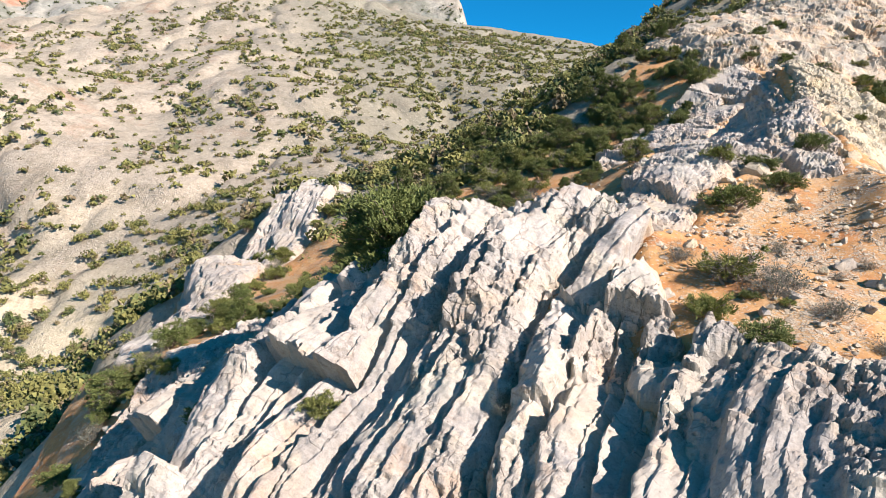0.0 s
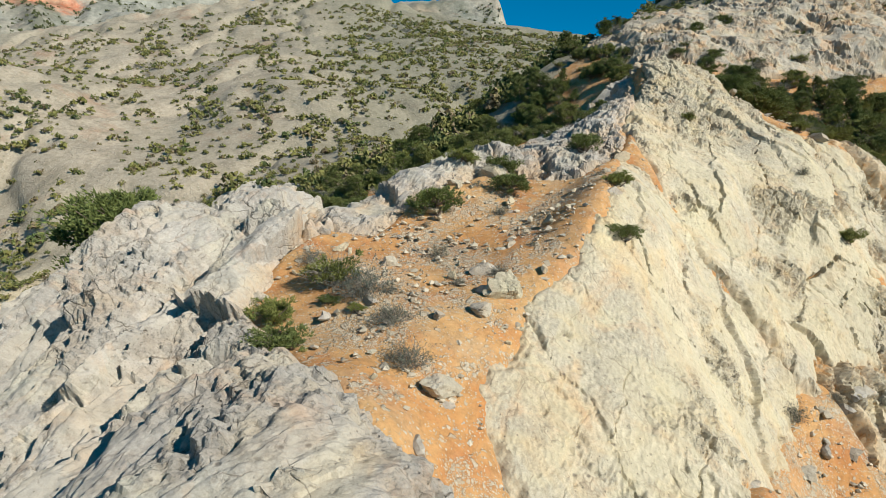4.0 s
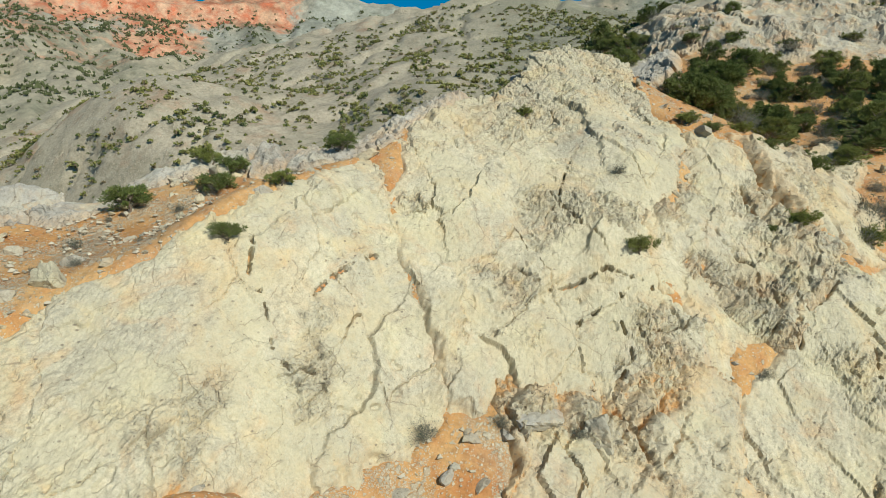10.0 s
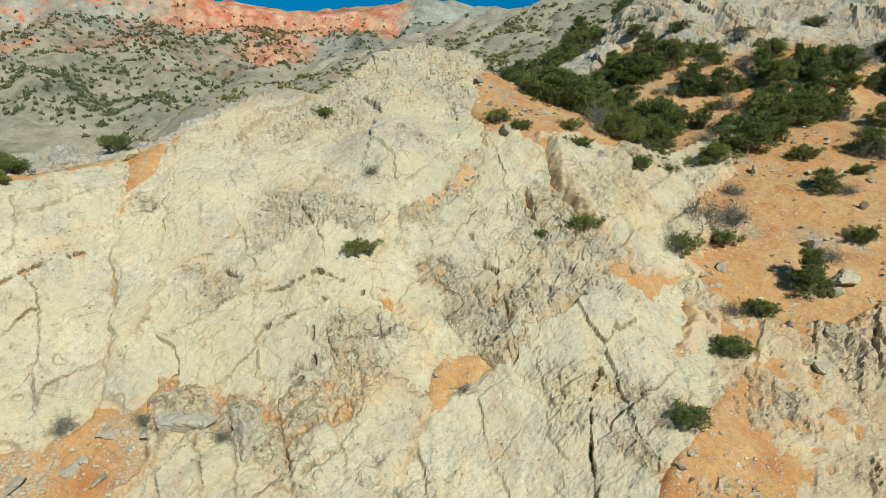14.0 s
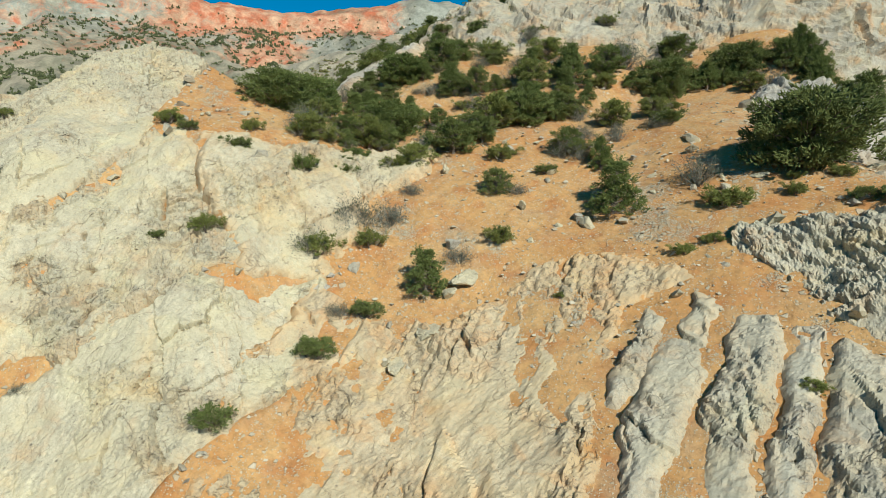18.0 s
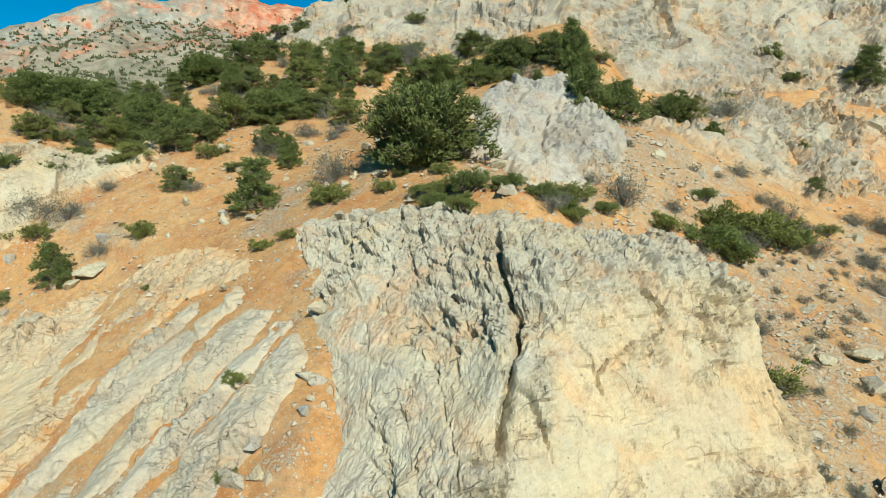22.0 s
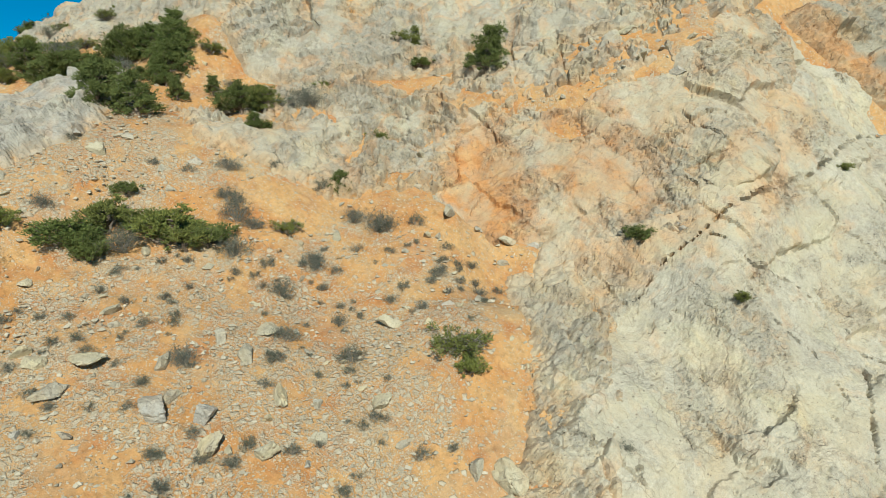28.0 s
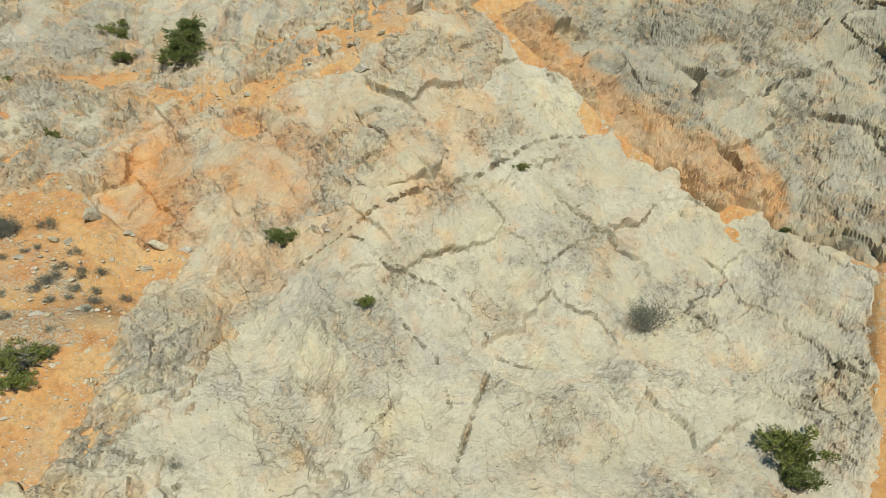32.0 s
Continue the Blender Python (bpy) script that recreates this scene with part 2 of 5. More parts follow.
def hillside(name):
    """Far dry slopes: pale tan scree, olive scrub ground, grey rock and some red earth."""
    n = Nodes(name)
    broad = n.noise(0.018, 6, 0.6, distort=0.8)
    mid = n.noise(0.12, 7, 0.7)
    col = n.mix(n.ramp(broad, (0.38, 0.0), (0.62, 1.0)), (0.47, 0.40, 0.295), (0.36, 0.32, 0.235))
    col = n.mix(n.ramp(mid, (0.46, 0.0), (0.66, 0.8)), col, (0.27, 0.23, 0.16))
    col = n.mix(n.math("MULTIPLY", n.ramp(n.noise(0.05, 5, 0.65), (0.56, 0.0), (0.68, 1.0)), 0.5), col, (0.36, 0.20, 0.115))
    col = n.mix(n.math("MULTIPLY", n.attr("scrubby"), 0.85), col, n.mix(mid, (0.28, 0.26, 0.185), (0.185, 0.185, 0.13)))
    col = n.mix(n.math("MULTIPLY", n.attr("dry"), n.ramp(n.noise(0.09, 5, 0.6), (0.3, 0.6), (0.6, 1.0))), col, (0.60, 0.52, 0.34))
    col = n.mix(n.ramp(n.noise(0.7, 6, 0.75), (0.53, 0.0), (0.68, 0.8)), col, (0.13, 0.125, 0.07))
    stone = n.tree.nodes.new("ShaderNodeSeparateColor")
    n.link(n.cells(1.7, out="Color"), stone.inputs[0])
    here = n.math("MULTIPLY", n.math("LESS_THAN", stone.outputs[0], n.ramp(n.noise(0.06, 5, 0.6), (0.4, 0.02), (0.65, 0.4))), n.ramp(n.cells(1.7, "DISTANCE_TO_EDGE"), (0.05, 0.0), (0.2, 1.0)))
    col = n.mix(n.math("MULTIPLY", here, 0.45), col, (0.50, 0.455, 0.365))
    col = n.mix(1.0, col, n.ramp(n.noise(1.4, 7, 0.8), (0.3, 0.6), (0.7, 1.25)), "MULTIPLY")
    n.bump(n.math("ADD", mid, n.math("ADD", n.math("MULTIPLY", here, 0.12), n.math("MULTIPLY", n.noise(1.2, 5, 0.7), 0.3))), 0.8, 1.2)
    return n.done(col, 0.95)


def mountain(name):
    """Far mountains: grey-green screes, tan spurs, and red and orange cliffs near the top."""
    n = Nodes(name)
    broad = n.noise(0.005, 6, 0.6, distort=0.8)
    mid = n.noise(0.03, 8, 0.68)
    col = n.mix(n.ramp(broad, (0.40, 0.0), (0.6, 1.0)), (0.34, 0.335, 0.275), (0.43, 0.35, 0.25))
    col = n.mix(n.ramp(mid, (0.44, 0.0), (0.66, 0.85)), col, (0.22, 0.22, 0.175))
    strata = n.noise(0.05, 6, 0.7, at=n.scaled(n.pos, (1.0, 1.0, 0.8)))
    col = n.mix(n.math("MULTIPLY", n.attr("tan"), 0.75), col, n.mix(mid, (0.42, 0.355, 0.25), (0.30, 0.265, 0.18)))
    red = n.math("ADD", n.attr("red"), n.math("MULTIPLY", n.math("SUBTRACT", n.noise(0.022, 8, 0.75, distort=0.6), 0.5), 1.7), True)
    col = n.mix(n.ramp(red, (0.45, 0.0), (0.62, 0.8), (0.95, 1.0)), col, n.mix(n.ramp(strata, (0.4, 0.0), (0.6, 1.0)), (0.50, 0.135, 0.06), (0.62, 0.36, 0.22)))
    col = n.mix(n.ramp(n.noise(0.011, 6, 0.7), (0.5, 0.0), (0.62, 0.6)), col, (0.12, 0.13, 0.085))
    col = n.mix(1.0, col, n.ramp(n.noise(0.09, 8, 0.8), (0.3, 0.6), (0.7, 1.28)), "MULTIPLY")
    n.bump(n.math("ADD", n.math("MULTIPLY", mid, 0.6), n.math("MULTIPLY", n.noise(0.1, 6, 0.7), 0.35)), 0.7, 9.0)
    return n.done(col, 0.95)


def foliage(name, dark, light):
    n = Nodes(name)
    t = n.math("ADD", n.math("MULTIPLY", n.island, 0.6), n.math("MULTIPLY", n.noise(1.1, 3), 0.5), True)
    col = n.mix(n.ramp(t, (0.15, 0.0), (0.95, 1.0)), dark, light)
    col = n.mix(n.math("MULTIPLY", n.tone(), 0.3), col, (0.13, 0.125, 0.05))
    n.bsdf.inputs["Transmission Weight"].default_value = 0.0
    return n.done(col, 0.75)


def scrub_leaves(name):
    """Far bushes that differ from one to the next: olive, dark green, and some grey or rust with bare twigs."""
    n = Nodes(name)
    bush = n.noise(0.22, 2, 0.5)
    col = n.mix(n.ramp(bush, (0.36, 0.0), (0.52, 1.0)), (0.075, 0.10, 0.035), (0.185, 0.18, 0.055))
    col = n.mix(n.ramp(n.noise(0.3, 2, 0.5, at=n.scaled(n.pos, (1.0, 1.3, 0.7))), (0.56, 0.0), (0.62, 0.75)), col, (0.20, 0.145, 0.095))
    col = n.mix(1.0, col, n.ramp(n.island, (0.0, 0.65), (1.0, 1.35)), "MULTIPLY")
    return n.done(col, 0.8)


def bark(name, a, b):
    n = Nodes(name)
    col = n.mix(n.noise(6.0, 5, 0.7, at=n.scaled(n.pos, (3, 3, 0.6))), a, b)
    n.bump(n.noise(18.0, 4), 0.5, 0.02)
    return n.done(col, 0.9)


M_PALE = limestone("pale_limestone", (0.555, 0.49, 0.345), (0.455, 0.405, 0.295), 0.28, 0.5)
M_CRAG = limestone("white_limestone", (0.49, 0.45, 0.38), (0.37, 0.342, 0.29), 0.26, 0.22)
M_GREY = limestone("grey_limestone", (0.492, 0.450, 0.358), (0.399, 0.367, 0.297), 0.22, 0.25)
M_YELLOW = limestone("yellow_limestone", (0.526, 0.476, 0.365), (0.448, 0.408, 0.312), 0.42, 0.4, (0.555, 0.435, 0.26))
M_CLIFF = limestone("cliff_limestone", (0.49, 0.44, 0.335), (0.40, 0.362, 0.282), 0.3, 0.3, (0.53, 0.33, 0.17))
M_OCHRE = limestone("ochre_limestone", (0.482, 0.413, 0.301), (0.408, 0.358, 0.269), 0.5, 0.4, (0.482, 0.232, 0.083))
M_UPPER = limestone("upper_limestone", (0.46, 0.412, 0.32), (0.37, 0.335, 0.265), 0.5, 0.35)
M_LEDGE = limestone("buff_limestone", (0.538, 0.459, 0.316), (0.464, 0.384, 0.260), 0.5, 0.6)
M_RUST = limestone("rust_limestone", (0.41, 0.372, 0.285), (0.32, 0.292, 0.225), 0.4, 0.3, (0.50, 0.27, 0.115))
M_SOIL = soil("orange_earth")
M_HILL = hillside("dry_hillside")
M_FAR = mountain("far_mountain_rock")
M_LEAF = foliage("juniper_green", (0.05, 0.075, 0.02), (0.175, 0.205, 0.055))
M_LEAF_B = foliage("olive_green", (0.07, 0.092, 0.022), (0.25, 0.262, 0.065))
M_SCRUB = scrub_leaves("far_scrub_green")
M_WOOD = foliage("mountain_wood_green", (0.04, 0.055, 0.022), (0.10, 0.115, 0.05))
M_TWIG = bark("grey_twigs", (0.20, 0.175, 0.135), (0.30, 0.27, 0.22))
M_SAGE = foliage("grey_sage", (0.070, 0.080, 0.062), (0.175, 0.19, 0.145))
M_BARK = bark("juniper_bark", (0.13, 0.095, 0.065), (0.27, 0.22, 0.17))


# ---- noise on arrays ----
RNG = np.random.default_rng(7)
PERM = RNG.permutation(4096).astype(np.int64)
GRAD = RNG.normal(size=(4096, 3)).astype(np.float32)
GRAD /= np.linalg.norm(GRAD, axis=1, keepdims=True)
JIT = RNG.random((4096, 3)).astype(np.float32)


def hashed(i, j, k):
    return PERM[(PERM[(PERM[i & 4095] + j) & 4095] + k) & 4095]


def gnoise(p, shift=0.0):
    """Gradient noise, about -0.7 to 0.7."""
    q = p + shift
    c = np.floor(q).astype(np.int64)
    w = (q - c).astype(np.float32)
    s = w * w * w * (w * (w * 6 - 15) + 10)
    total = np.zeros(len(p), np.float32)
    for a in (0, 1):
        for b in (0, 1):
            for d in (0, 1):
                g = GRAD[hashed(c[:, 0] + a, c[:, 1] + b, c[:, 2] + d)]
                dot = g[:, 0] * (w[:, 0] - a) + g[:, 1] * (w[:, 1] - b) + g[:, 2] * (w[:, 2] - d)
                total += dot * (s[:, 0] if a else 1 - s[:, 0]) * (s[:, 1] if b else 1 - s[:, 1]) * (s[:, 2] if d else 1 - s[:, 2])
    return total


def fbm(p, size, octaves=4, gain=0.5, shift=0.0):
    total, amp, q = 0, 1.0, p / size
    for o in range(octaves):
        total = total + amp * gnoise(q, shift + 17.3 * o)
        amp, q = amp * gain, q * 2.03
    return total


def cells(p, size, shift=0.0):
    """Distance to the border between broken blocks, a random number for each block, and the height of its own tilted face."""
    q = p / size + shift
    c = np.floor(q).astype(np.int64)
    d1 = np.full(len(p), 9.0, np.float32)
    d2 = d1.copy()
    who = np.zeros(len(p), np.int64)
    off = np.zeros((len(p), 3), np.float32)
    for a in (-1, 0, 1):
        for b in (-1, 0, 1):
            for e in (-1, 0, 1):
                k = hashed(c[:, 0] + a, c[:, 1] + b, c[:, 2] + e)
                v = JIT[k] + (c + (a, b, e)) - q
                d = np.sqrt((v * v).sum(1)).astype(np.float32)
                near = d < d1
                d2 = np.where(near, d1, np.minimum(d2, d))
                who = np.where(near, k, who)
                off[near] = v[near]
                d1 = np.where(near, d, d1)
    tilt = ((JIT[who] - 0.5) * off).sum(1) * size
    return (d2 - d1) * size, JIT[who, 0], tilt


JOINTS = ((0.81, 0.48, 0.34), (-0.49, -0.29, 0.82))


def jointed(p, size, shift=0.0, dirs=JOINTS, long=0.7):
    """Like cells(), for rock broken along two sets of nearly straight joints."""
    warp = (0.4 * fbm(p, 5.0, 2, 0.5, shift + 7) + 0.1 * fbm(p, 1.2, 3, 0.6, shift + 17)) * size + 0.09 * fbm(p, 0.5, 3, 0.6, shift + 27)
    out, who = [], None
    for k, d in enumerate(dirs):
        s = (p @ np.array(d) + (1 - 2 * k) * warp) / (size * (1.0, long)[k]) + shift
        if who is not None:
            s = s + JIT[who & 4095, 2]
        s = s + 0.42 * gnoise(np.stack([s * 0.9, 0 * s + shift, 0 * s], 1), shift + 5)
        c = np.floor(s).astype(np.int64)
        out.append((s - c, size * (1.0, long)[k]))
        who = hashed(c, c * 0 + k, 0 * c if who is None else who)
    edge = np.minimum.reduce([np.minimum(f, 1 - f) * g for f, g in out])
    tilt = sum((JIT[who, 1 + k] - 0.5) * (f - 0.5) * g for k, (f, g) in enumerate(out))
    return edge, JIT[who, 0], tilt


def smooth(a, b, v):
    t = np.clip((v - a) / (b - a), 0, 1)
    return t * t * (3 - 2 * t)


# ---- the lie of the land: slopes that blend into one another ----
NEAR, FAR = [], []


def slope(x, y, z, fall, dip, reach, to=NEAR):
    """A stretch of slope about (x, y, z) that falls towards the heading `fall` at the angle `dip`, felt over `reach` metres."""
    t = math.tan(radians(dip))
    to.append((x, y, z, -t * math.cos(radians(fall)), -t * math.sin(radians(fall)), reach))


# near ridge, slabs, gullies and cliffs
slope(6, 14, 38.2, -144, 29, 5)
slope(-4, 20, 36.3, -130, 38, 5)
slope(-11, 27, 34.6, -165, 41, 7)
slope(-22, 38, 29.6, -150, 46, 6)
slope(-26, 60, 31, -142, 48, 4)
slope(-22, 80, 37.5, -130, 42, 5)
slope(3, 25, 42.8, -118, 32, 5)
slope(10, 22, 42.0, -104, 22, 4)
slope(13, 24, 41.9, -100, 20, 4)
slope(14, 31, 45.4, -73, 32, 6)
slope(19, 19, 37.9, -60, 41, 5)
slope(23, 26, 39.4, -35, 59, 5)
slope(29, 33, 40.7, -53, 48, 5)
slope(35, 39, 42.9, -45, 51, 5)
slope(30, 49, 51.7, -48, 39, 5)
slope(25, 41, 48.8, -47, 37, 5)
slope(19, 46, 47.3, -140, 15, 6)
slope(7, 38, 41.7, -155, 20, 8)
slope(38, 50, 48.4, -29, 27, 5)
slope(42, 42, 40.9, -59, 33, 5)
slope(44, 35, 32.4, -73, 37, 6)
slope(35, 28, 31.9, -56, 38, 7)
slope(51, 47, 37.8, -64, 39, 6)
slope(53, 57, 44.4, -69, 32, 6)
slope(60, 50, 38.7, -86, 35, 6)
slope(62, 62, 46.2, -96, 27, 6)
slope(69, 50, 38.4, -86, 35, 6)
slope(68, 70, 48.2, -51, 23, 7)
slope(78, 52, 36.7, -45, 52, 6)
slope(82, 62, 38.2, -9, 33, 5)
slope(86, 70, 37.6, -26, 29, 6)
slope(80, 78, 43.7, -24, 42, 6)
slope(83, 86, 44.5, -51, 36, 6)
slope(71, 85, 51, -59, 35, 6)
slope(78, 98, 56.3, -56, 41, 7)
slope(88, 93, 45.8, -63, 58, 6)
slope(96, 97, 45.5, -67, 56, 6)
slope(98, 84, 33.9, -25, 44, 6)
slope(104, 98, 35.8, -28, 41, 6)
slope(103, 110, 45.1, -18, 48, 6)
slope(98, 108, 51.9, -30, 52, 4)
slope(98, 116, 56.4, -27, 59, 7)
slope(109, 118, 45.8, -47, 63, 6)
slope(112, 105, 32.5, -28, 39, 7)
slope(118, 116, 37.2, -68, 51, 8)
slope(60, 85, 58.7, -95, 40, 8)
slope(45, 80, 57.8, -87, 29, 8)
slope(34, 80, 59.2, -112, 28, 9)
slope(20, 66, 48.3, -143, 19, 10)
slope(-12, 46, 35.8, -174, 19, 10)
# open slopes below and behind
slope(60, 20, 22, -60, 25, 40, FAR)
slope(115, 55, 18, -50, 25, 45, FAR)
slope(20, -40, 8, -75, 20, 50, FAR)
slope(140, 110, 34, -55, 28, 40, FAR)
slope(100, 145, 78, -50, 30, 40, FAR)
slope(180, 190, 60, -50, 25, 60, FAR)
slope(90, 200, 110, -70, 15, 50, FAR)
slope(180, 60, -5, -50, 20, 70, FAR)
slope(90, -60, -20, -60, 15, 70, FAR)
# valley and opposite hillside
slope(-22, 85, 39, -148, 21, 28, FAR)
slope(-65, 130, 19, -144, 32, 35, FAR)
slope(-22, 180, 51, -111, 22, 40, FAR)
slope(20, 100, 59, -152, 26, 25, FAR)
slope(-130, 230, 75, -29, 25, 60, FAR)
slope(-60, 270, 93, -58, 20, 60, FAR)
slope(45, 220, 71, -156, 27, 55, FAR)
slope(40, 320, 98, -70, 21, 60, FAR)
slope(-190, 340, 112, -90, 30, 70, FAR)
slope(-140, 130, -6, -152, 37, 60, FAR)
slope(-50, 40, 14, -149, 25, 30, FAR)
slope(-50, 82, 13, -150, 28, 16, FAR)
slope(60, 130, 80, -154, 27, 40, FAR)


def blend(x, y, slopes, base):
    s = np.zeros(len(x))
    total = np.zeros(len(x))
    for ax, ay, az, gx, gy, r in slopes:
        dx, dy = x - ax, y - ay
        d2 = (dx * dx + dy * dy) / (r * r)
        w = 1 / (1 + d2) ** 3 * np.exp(-0.25 * d2) + base / (1 + d2)
        s += w
        total += w * (az + gx * dx + gy * dy)
    return total / s, s


def land(x, y):
    """The height of the ground without its detail."""
    z, s = blend(x, y, NEAR, 1e-9)
    f, _ = blend(x, y, FAR, 1e-4)
    k = s / (s + 0.003)
    return k * z + (1 - k) * f


def land_at(x, y):
    return float(land(np.array([float(x)]), np.array([float(y)]))[0])


def inside(x, y, outline):
    """Metres inside an outline in plan (negative outside)."""
    best = np.full(len(x), 1e9)
    odd = np.zeros(len(x), bool)
    for (ax, ay), (bx, by) in zip(outline, outline[1:] + outline[:1]):
        ex, ey = bx - ax, by - ay
        t = np.clip(((x - ax) * ex + (y - ay) * ey) / (ex * ex + ey * ey + 1e-9), 0, 1)
        best = np.minimum(best, np.hypot(x - ax - t * ex, y - ay - t * ey))
        cross = (ay > y) != (by > y)
        odd ^= cross & (x < ax + (y - ay) * ex / (ey if abs(ey) > 1e-9 else 1e-9))
    return np.where(odd, best, -best)


def beside(x, y, line):
    """Metres from a line in plan."""
    best = np.full(len(x), 1e9)
    for (ax, ay), (bx, by) in zip(line, line[1:]):
        ex, ey = bx - ax, by - ay
        t = np.clip(((x - ax) * ex + (y - ay) * ey) / (ex * ex + ey * ey + 1e-9), 0, 1)
        best = np.minimum(best, np.hypot(x - ax - t * ex, y - ay - t * ey))
    return best


# ---- outlines of the rock masses, in plan ----
OUTLINES = {
    "spur": [(-19.5, 30), (-17, 37), (-13, 43), (-9.5, 45), (-9, 41), (-11, 36), (-14, 31.5), (-17, 29.5)],
    "valley_rib": [(-18, 101), (-21, 91), (-23, 80), (-24.5, 70), (-25.5, 62), (-24, 50), (-21, 42), (-18.5, 46), (-19.5, 60), (-17.5, 67), (-16, 75), (-14.5, 85), (-14, 97)],
    "crag": [(-17, 19), (-19, 30), (-9, 33), (0, 30.5), (6, 29), (8.5, 26.5), (7, 23.5), (6.4, 20), (8.2, 18), (11, 14.5), (12, 12.5), (12.5, 8), (4, 6), (-8, 10)],
    "crest": [(6.5, 30), (8, 25.8), (10, 26.5), (11.5, 29.8), (14.8, 31.9), (19, 31.6), (21.6, 35.8), (22.7, 39), (23.6, 44), (25, 49), (26, 56), (19, 55), (13, 45), (9, 36)],
    "hump": [(5.4, 18.4), (7, 17.6), (9.2, 16.8), (10.9, 15.3), (12.5, 14.3), (13.6, 13.9), (14.2, 12.5), (14, 8), (7, 6), (5.6, 11), (5.2, 15)],
    "west_slab": [(15.8, 15.2), (15, 17.3), (15.1, 18.7), (15.8, 20.1), (16.9, 22.2), (18.3, 24), (19.5, 26.4), (20.9, 31), (21.6, 34.2), (22.8, 33.1), (24, 31.9), (25, 31.2), (26.3, 30.2), (27.2, 29.4), (27.6, 28.2), (25.7, 25.3), (22.6, 19.4), (20.5, 15.5), (18.4, 13.3)],
    "main_slab": [(23.6, 33.4), (22.8, 35.8), (23.1, 39.3), (24.2, 44), (26, 48.8), (27, 53.5), (31.5, 53.5), (33.5, 48.7), (35.5, 46.2), (35.6, 43.3), (34.8, 39.6), (34.9, 37.8), (35.2, 36.7), (36.1, 36.7), (38.2, 37.4), (38.4, 36), (33.6, 32.7), (30.4, 30.6), (28.8, 28.9), (28, 28.7), (27.1, 29.8), (25.8, 31), (24.5, 32)],
    "east_slab": [(35, 39.1), (35.9, 41.6), (36.3, 45.6), (37, 47.4), (39.1, 46.9), (42.2, 49.3), (44.6, 53.5), (45.4, 52.5), (44.9, 49.3), (44.5, 46.2), (42.8, 42.7), (41.7, 40.2), (40.2, 38.7), (38.7, 37.8), (37.1, 37.2), (35.4, 37.4)],
    "low_slab": [(42, 40.5), (44.9, 44), (46.8, 48.1), (48.3, 45.6), (48.7, 43.1), (47.9, 39.4), (47.4, 37.5), (46, 33), (40.9, 30.4), (37.6, 33), (39.6, 36.8)],
    "jumble": [(29.6, 30), (33.6, 32.6), (38.3, 35.8), (39.6, 33), (37.5, 29.5), (34, 28), (31, 27.6)],
    "cliff": [(100.6, 80), (96.4, 85.2), (91.4, 88.3), (90.5, 90.7), (94.2, 93.1), (96.8, 95.5), (98.8, 99.9), (98.2, 104.5), (95.7, 110.9), (102.2, 114.6), (108.9, 116), (112, 118), (118, 118), (120, 106), (114, 92), (106, 82)],
    "ochre_wall": [(83, 88.7), (82.7, 92), (88.6, 96.3), (92.8, 100), (94.5, 103), (94.5, 109.6), (96, 110.6), (98.4, 104.3), (98.8, 99.9), (96.8, 95.5), (94.2, 93.1), (90.7, 91), (88.3, 90), (85.2, 87.4)],
    "upper_cliff": [(31, 76), (36, 76.5), (40.7, 75.5), (47.6, 78), (54, 80), (60.5, 83.4), (68.2, 84.4), (73.1, 87), (76.5, 91), (81.3, 95.5), (85.7, 98), (90.4, 101.5), (94.2, 110), (96, 130), (60, 125), (40, 112), (28, 92)],
    "east_wall": [(95.8, 111.7), (102.2, 115.2), (108.9, 116.8), (111.6, 118.6), (118, 118.6), (124, 125), (120, 140), (97, 136)],
    "knob": [(64.5, 70.5), (63.6, 74.6), (66.4, 76.6), (69, 74.6), (71.6, 72.2), (73.6, 69.3), (73.8, 66.2), (71.6, 63.8), (68.8, 64.2), (67.2, 67)],
}
BUTTRESS = [(66.2, 55.2), (69.4, 57.4), (74.5, 58.2), (78.2, 63.4), (80.6, 62.8), (83.6, 59), (84.6, 54.5), (82, 46.5), (74.5, 45.5), (72.2, 49.5), (69.8, 52.6)]


def heights(x, y):
    """Ground that shows between the rocks: it lies a little lower where rock stands."""
    z = land(x, y)
    for outline in OUTLINES.values():
        d = inside(x, y, outline)
        z = z - 0.85 * smooth(-0.5, 0.5, d) - (1.3 * smooth(0.8, 2.6, d) if outline[0][0] > 82 or len(outline) == 17 else 0)
    return z - 0.9 * smooth(-0.2, 0.8, inside(x, y, BUTTRESS))


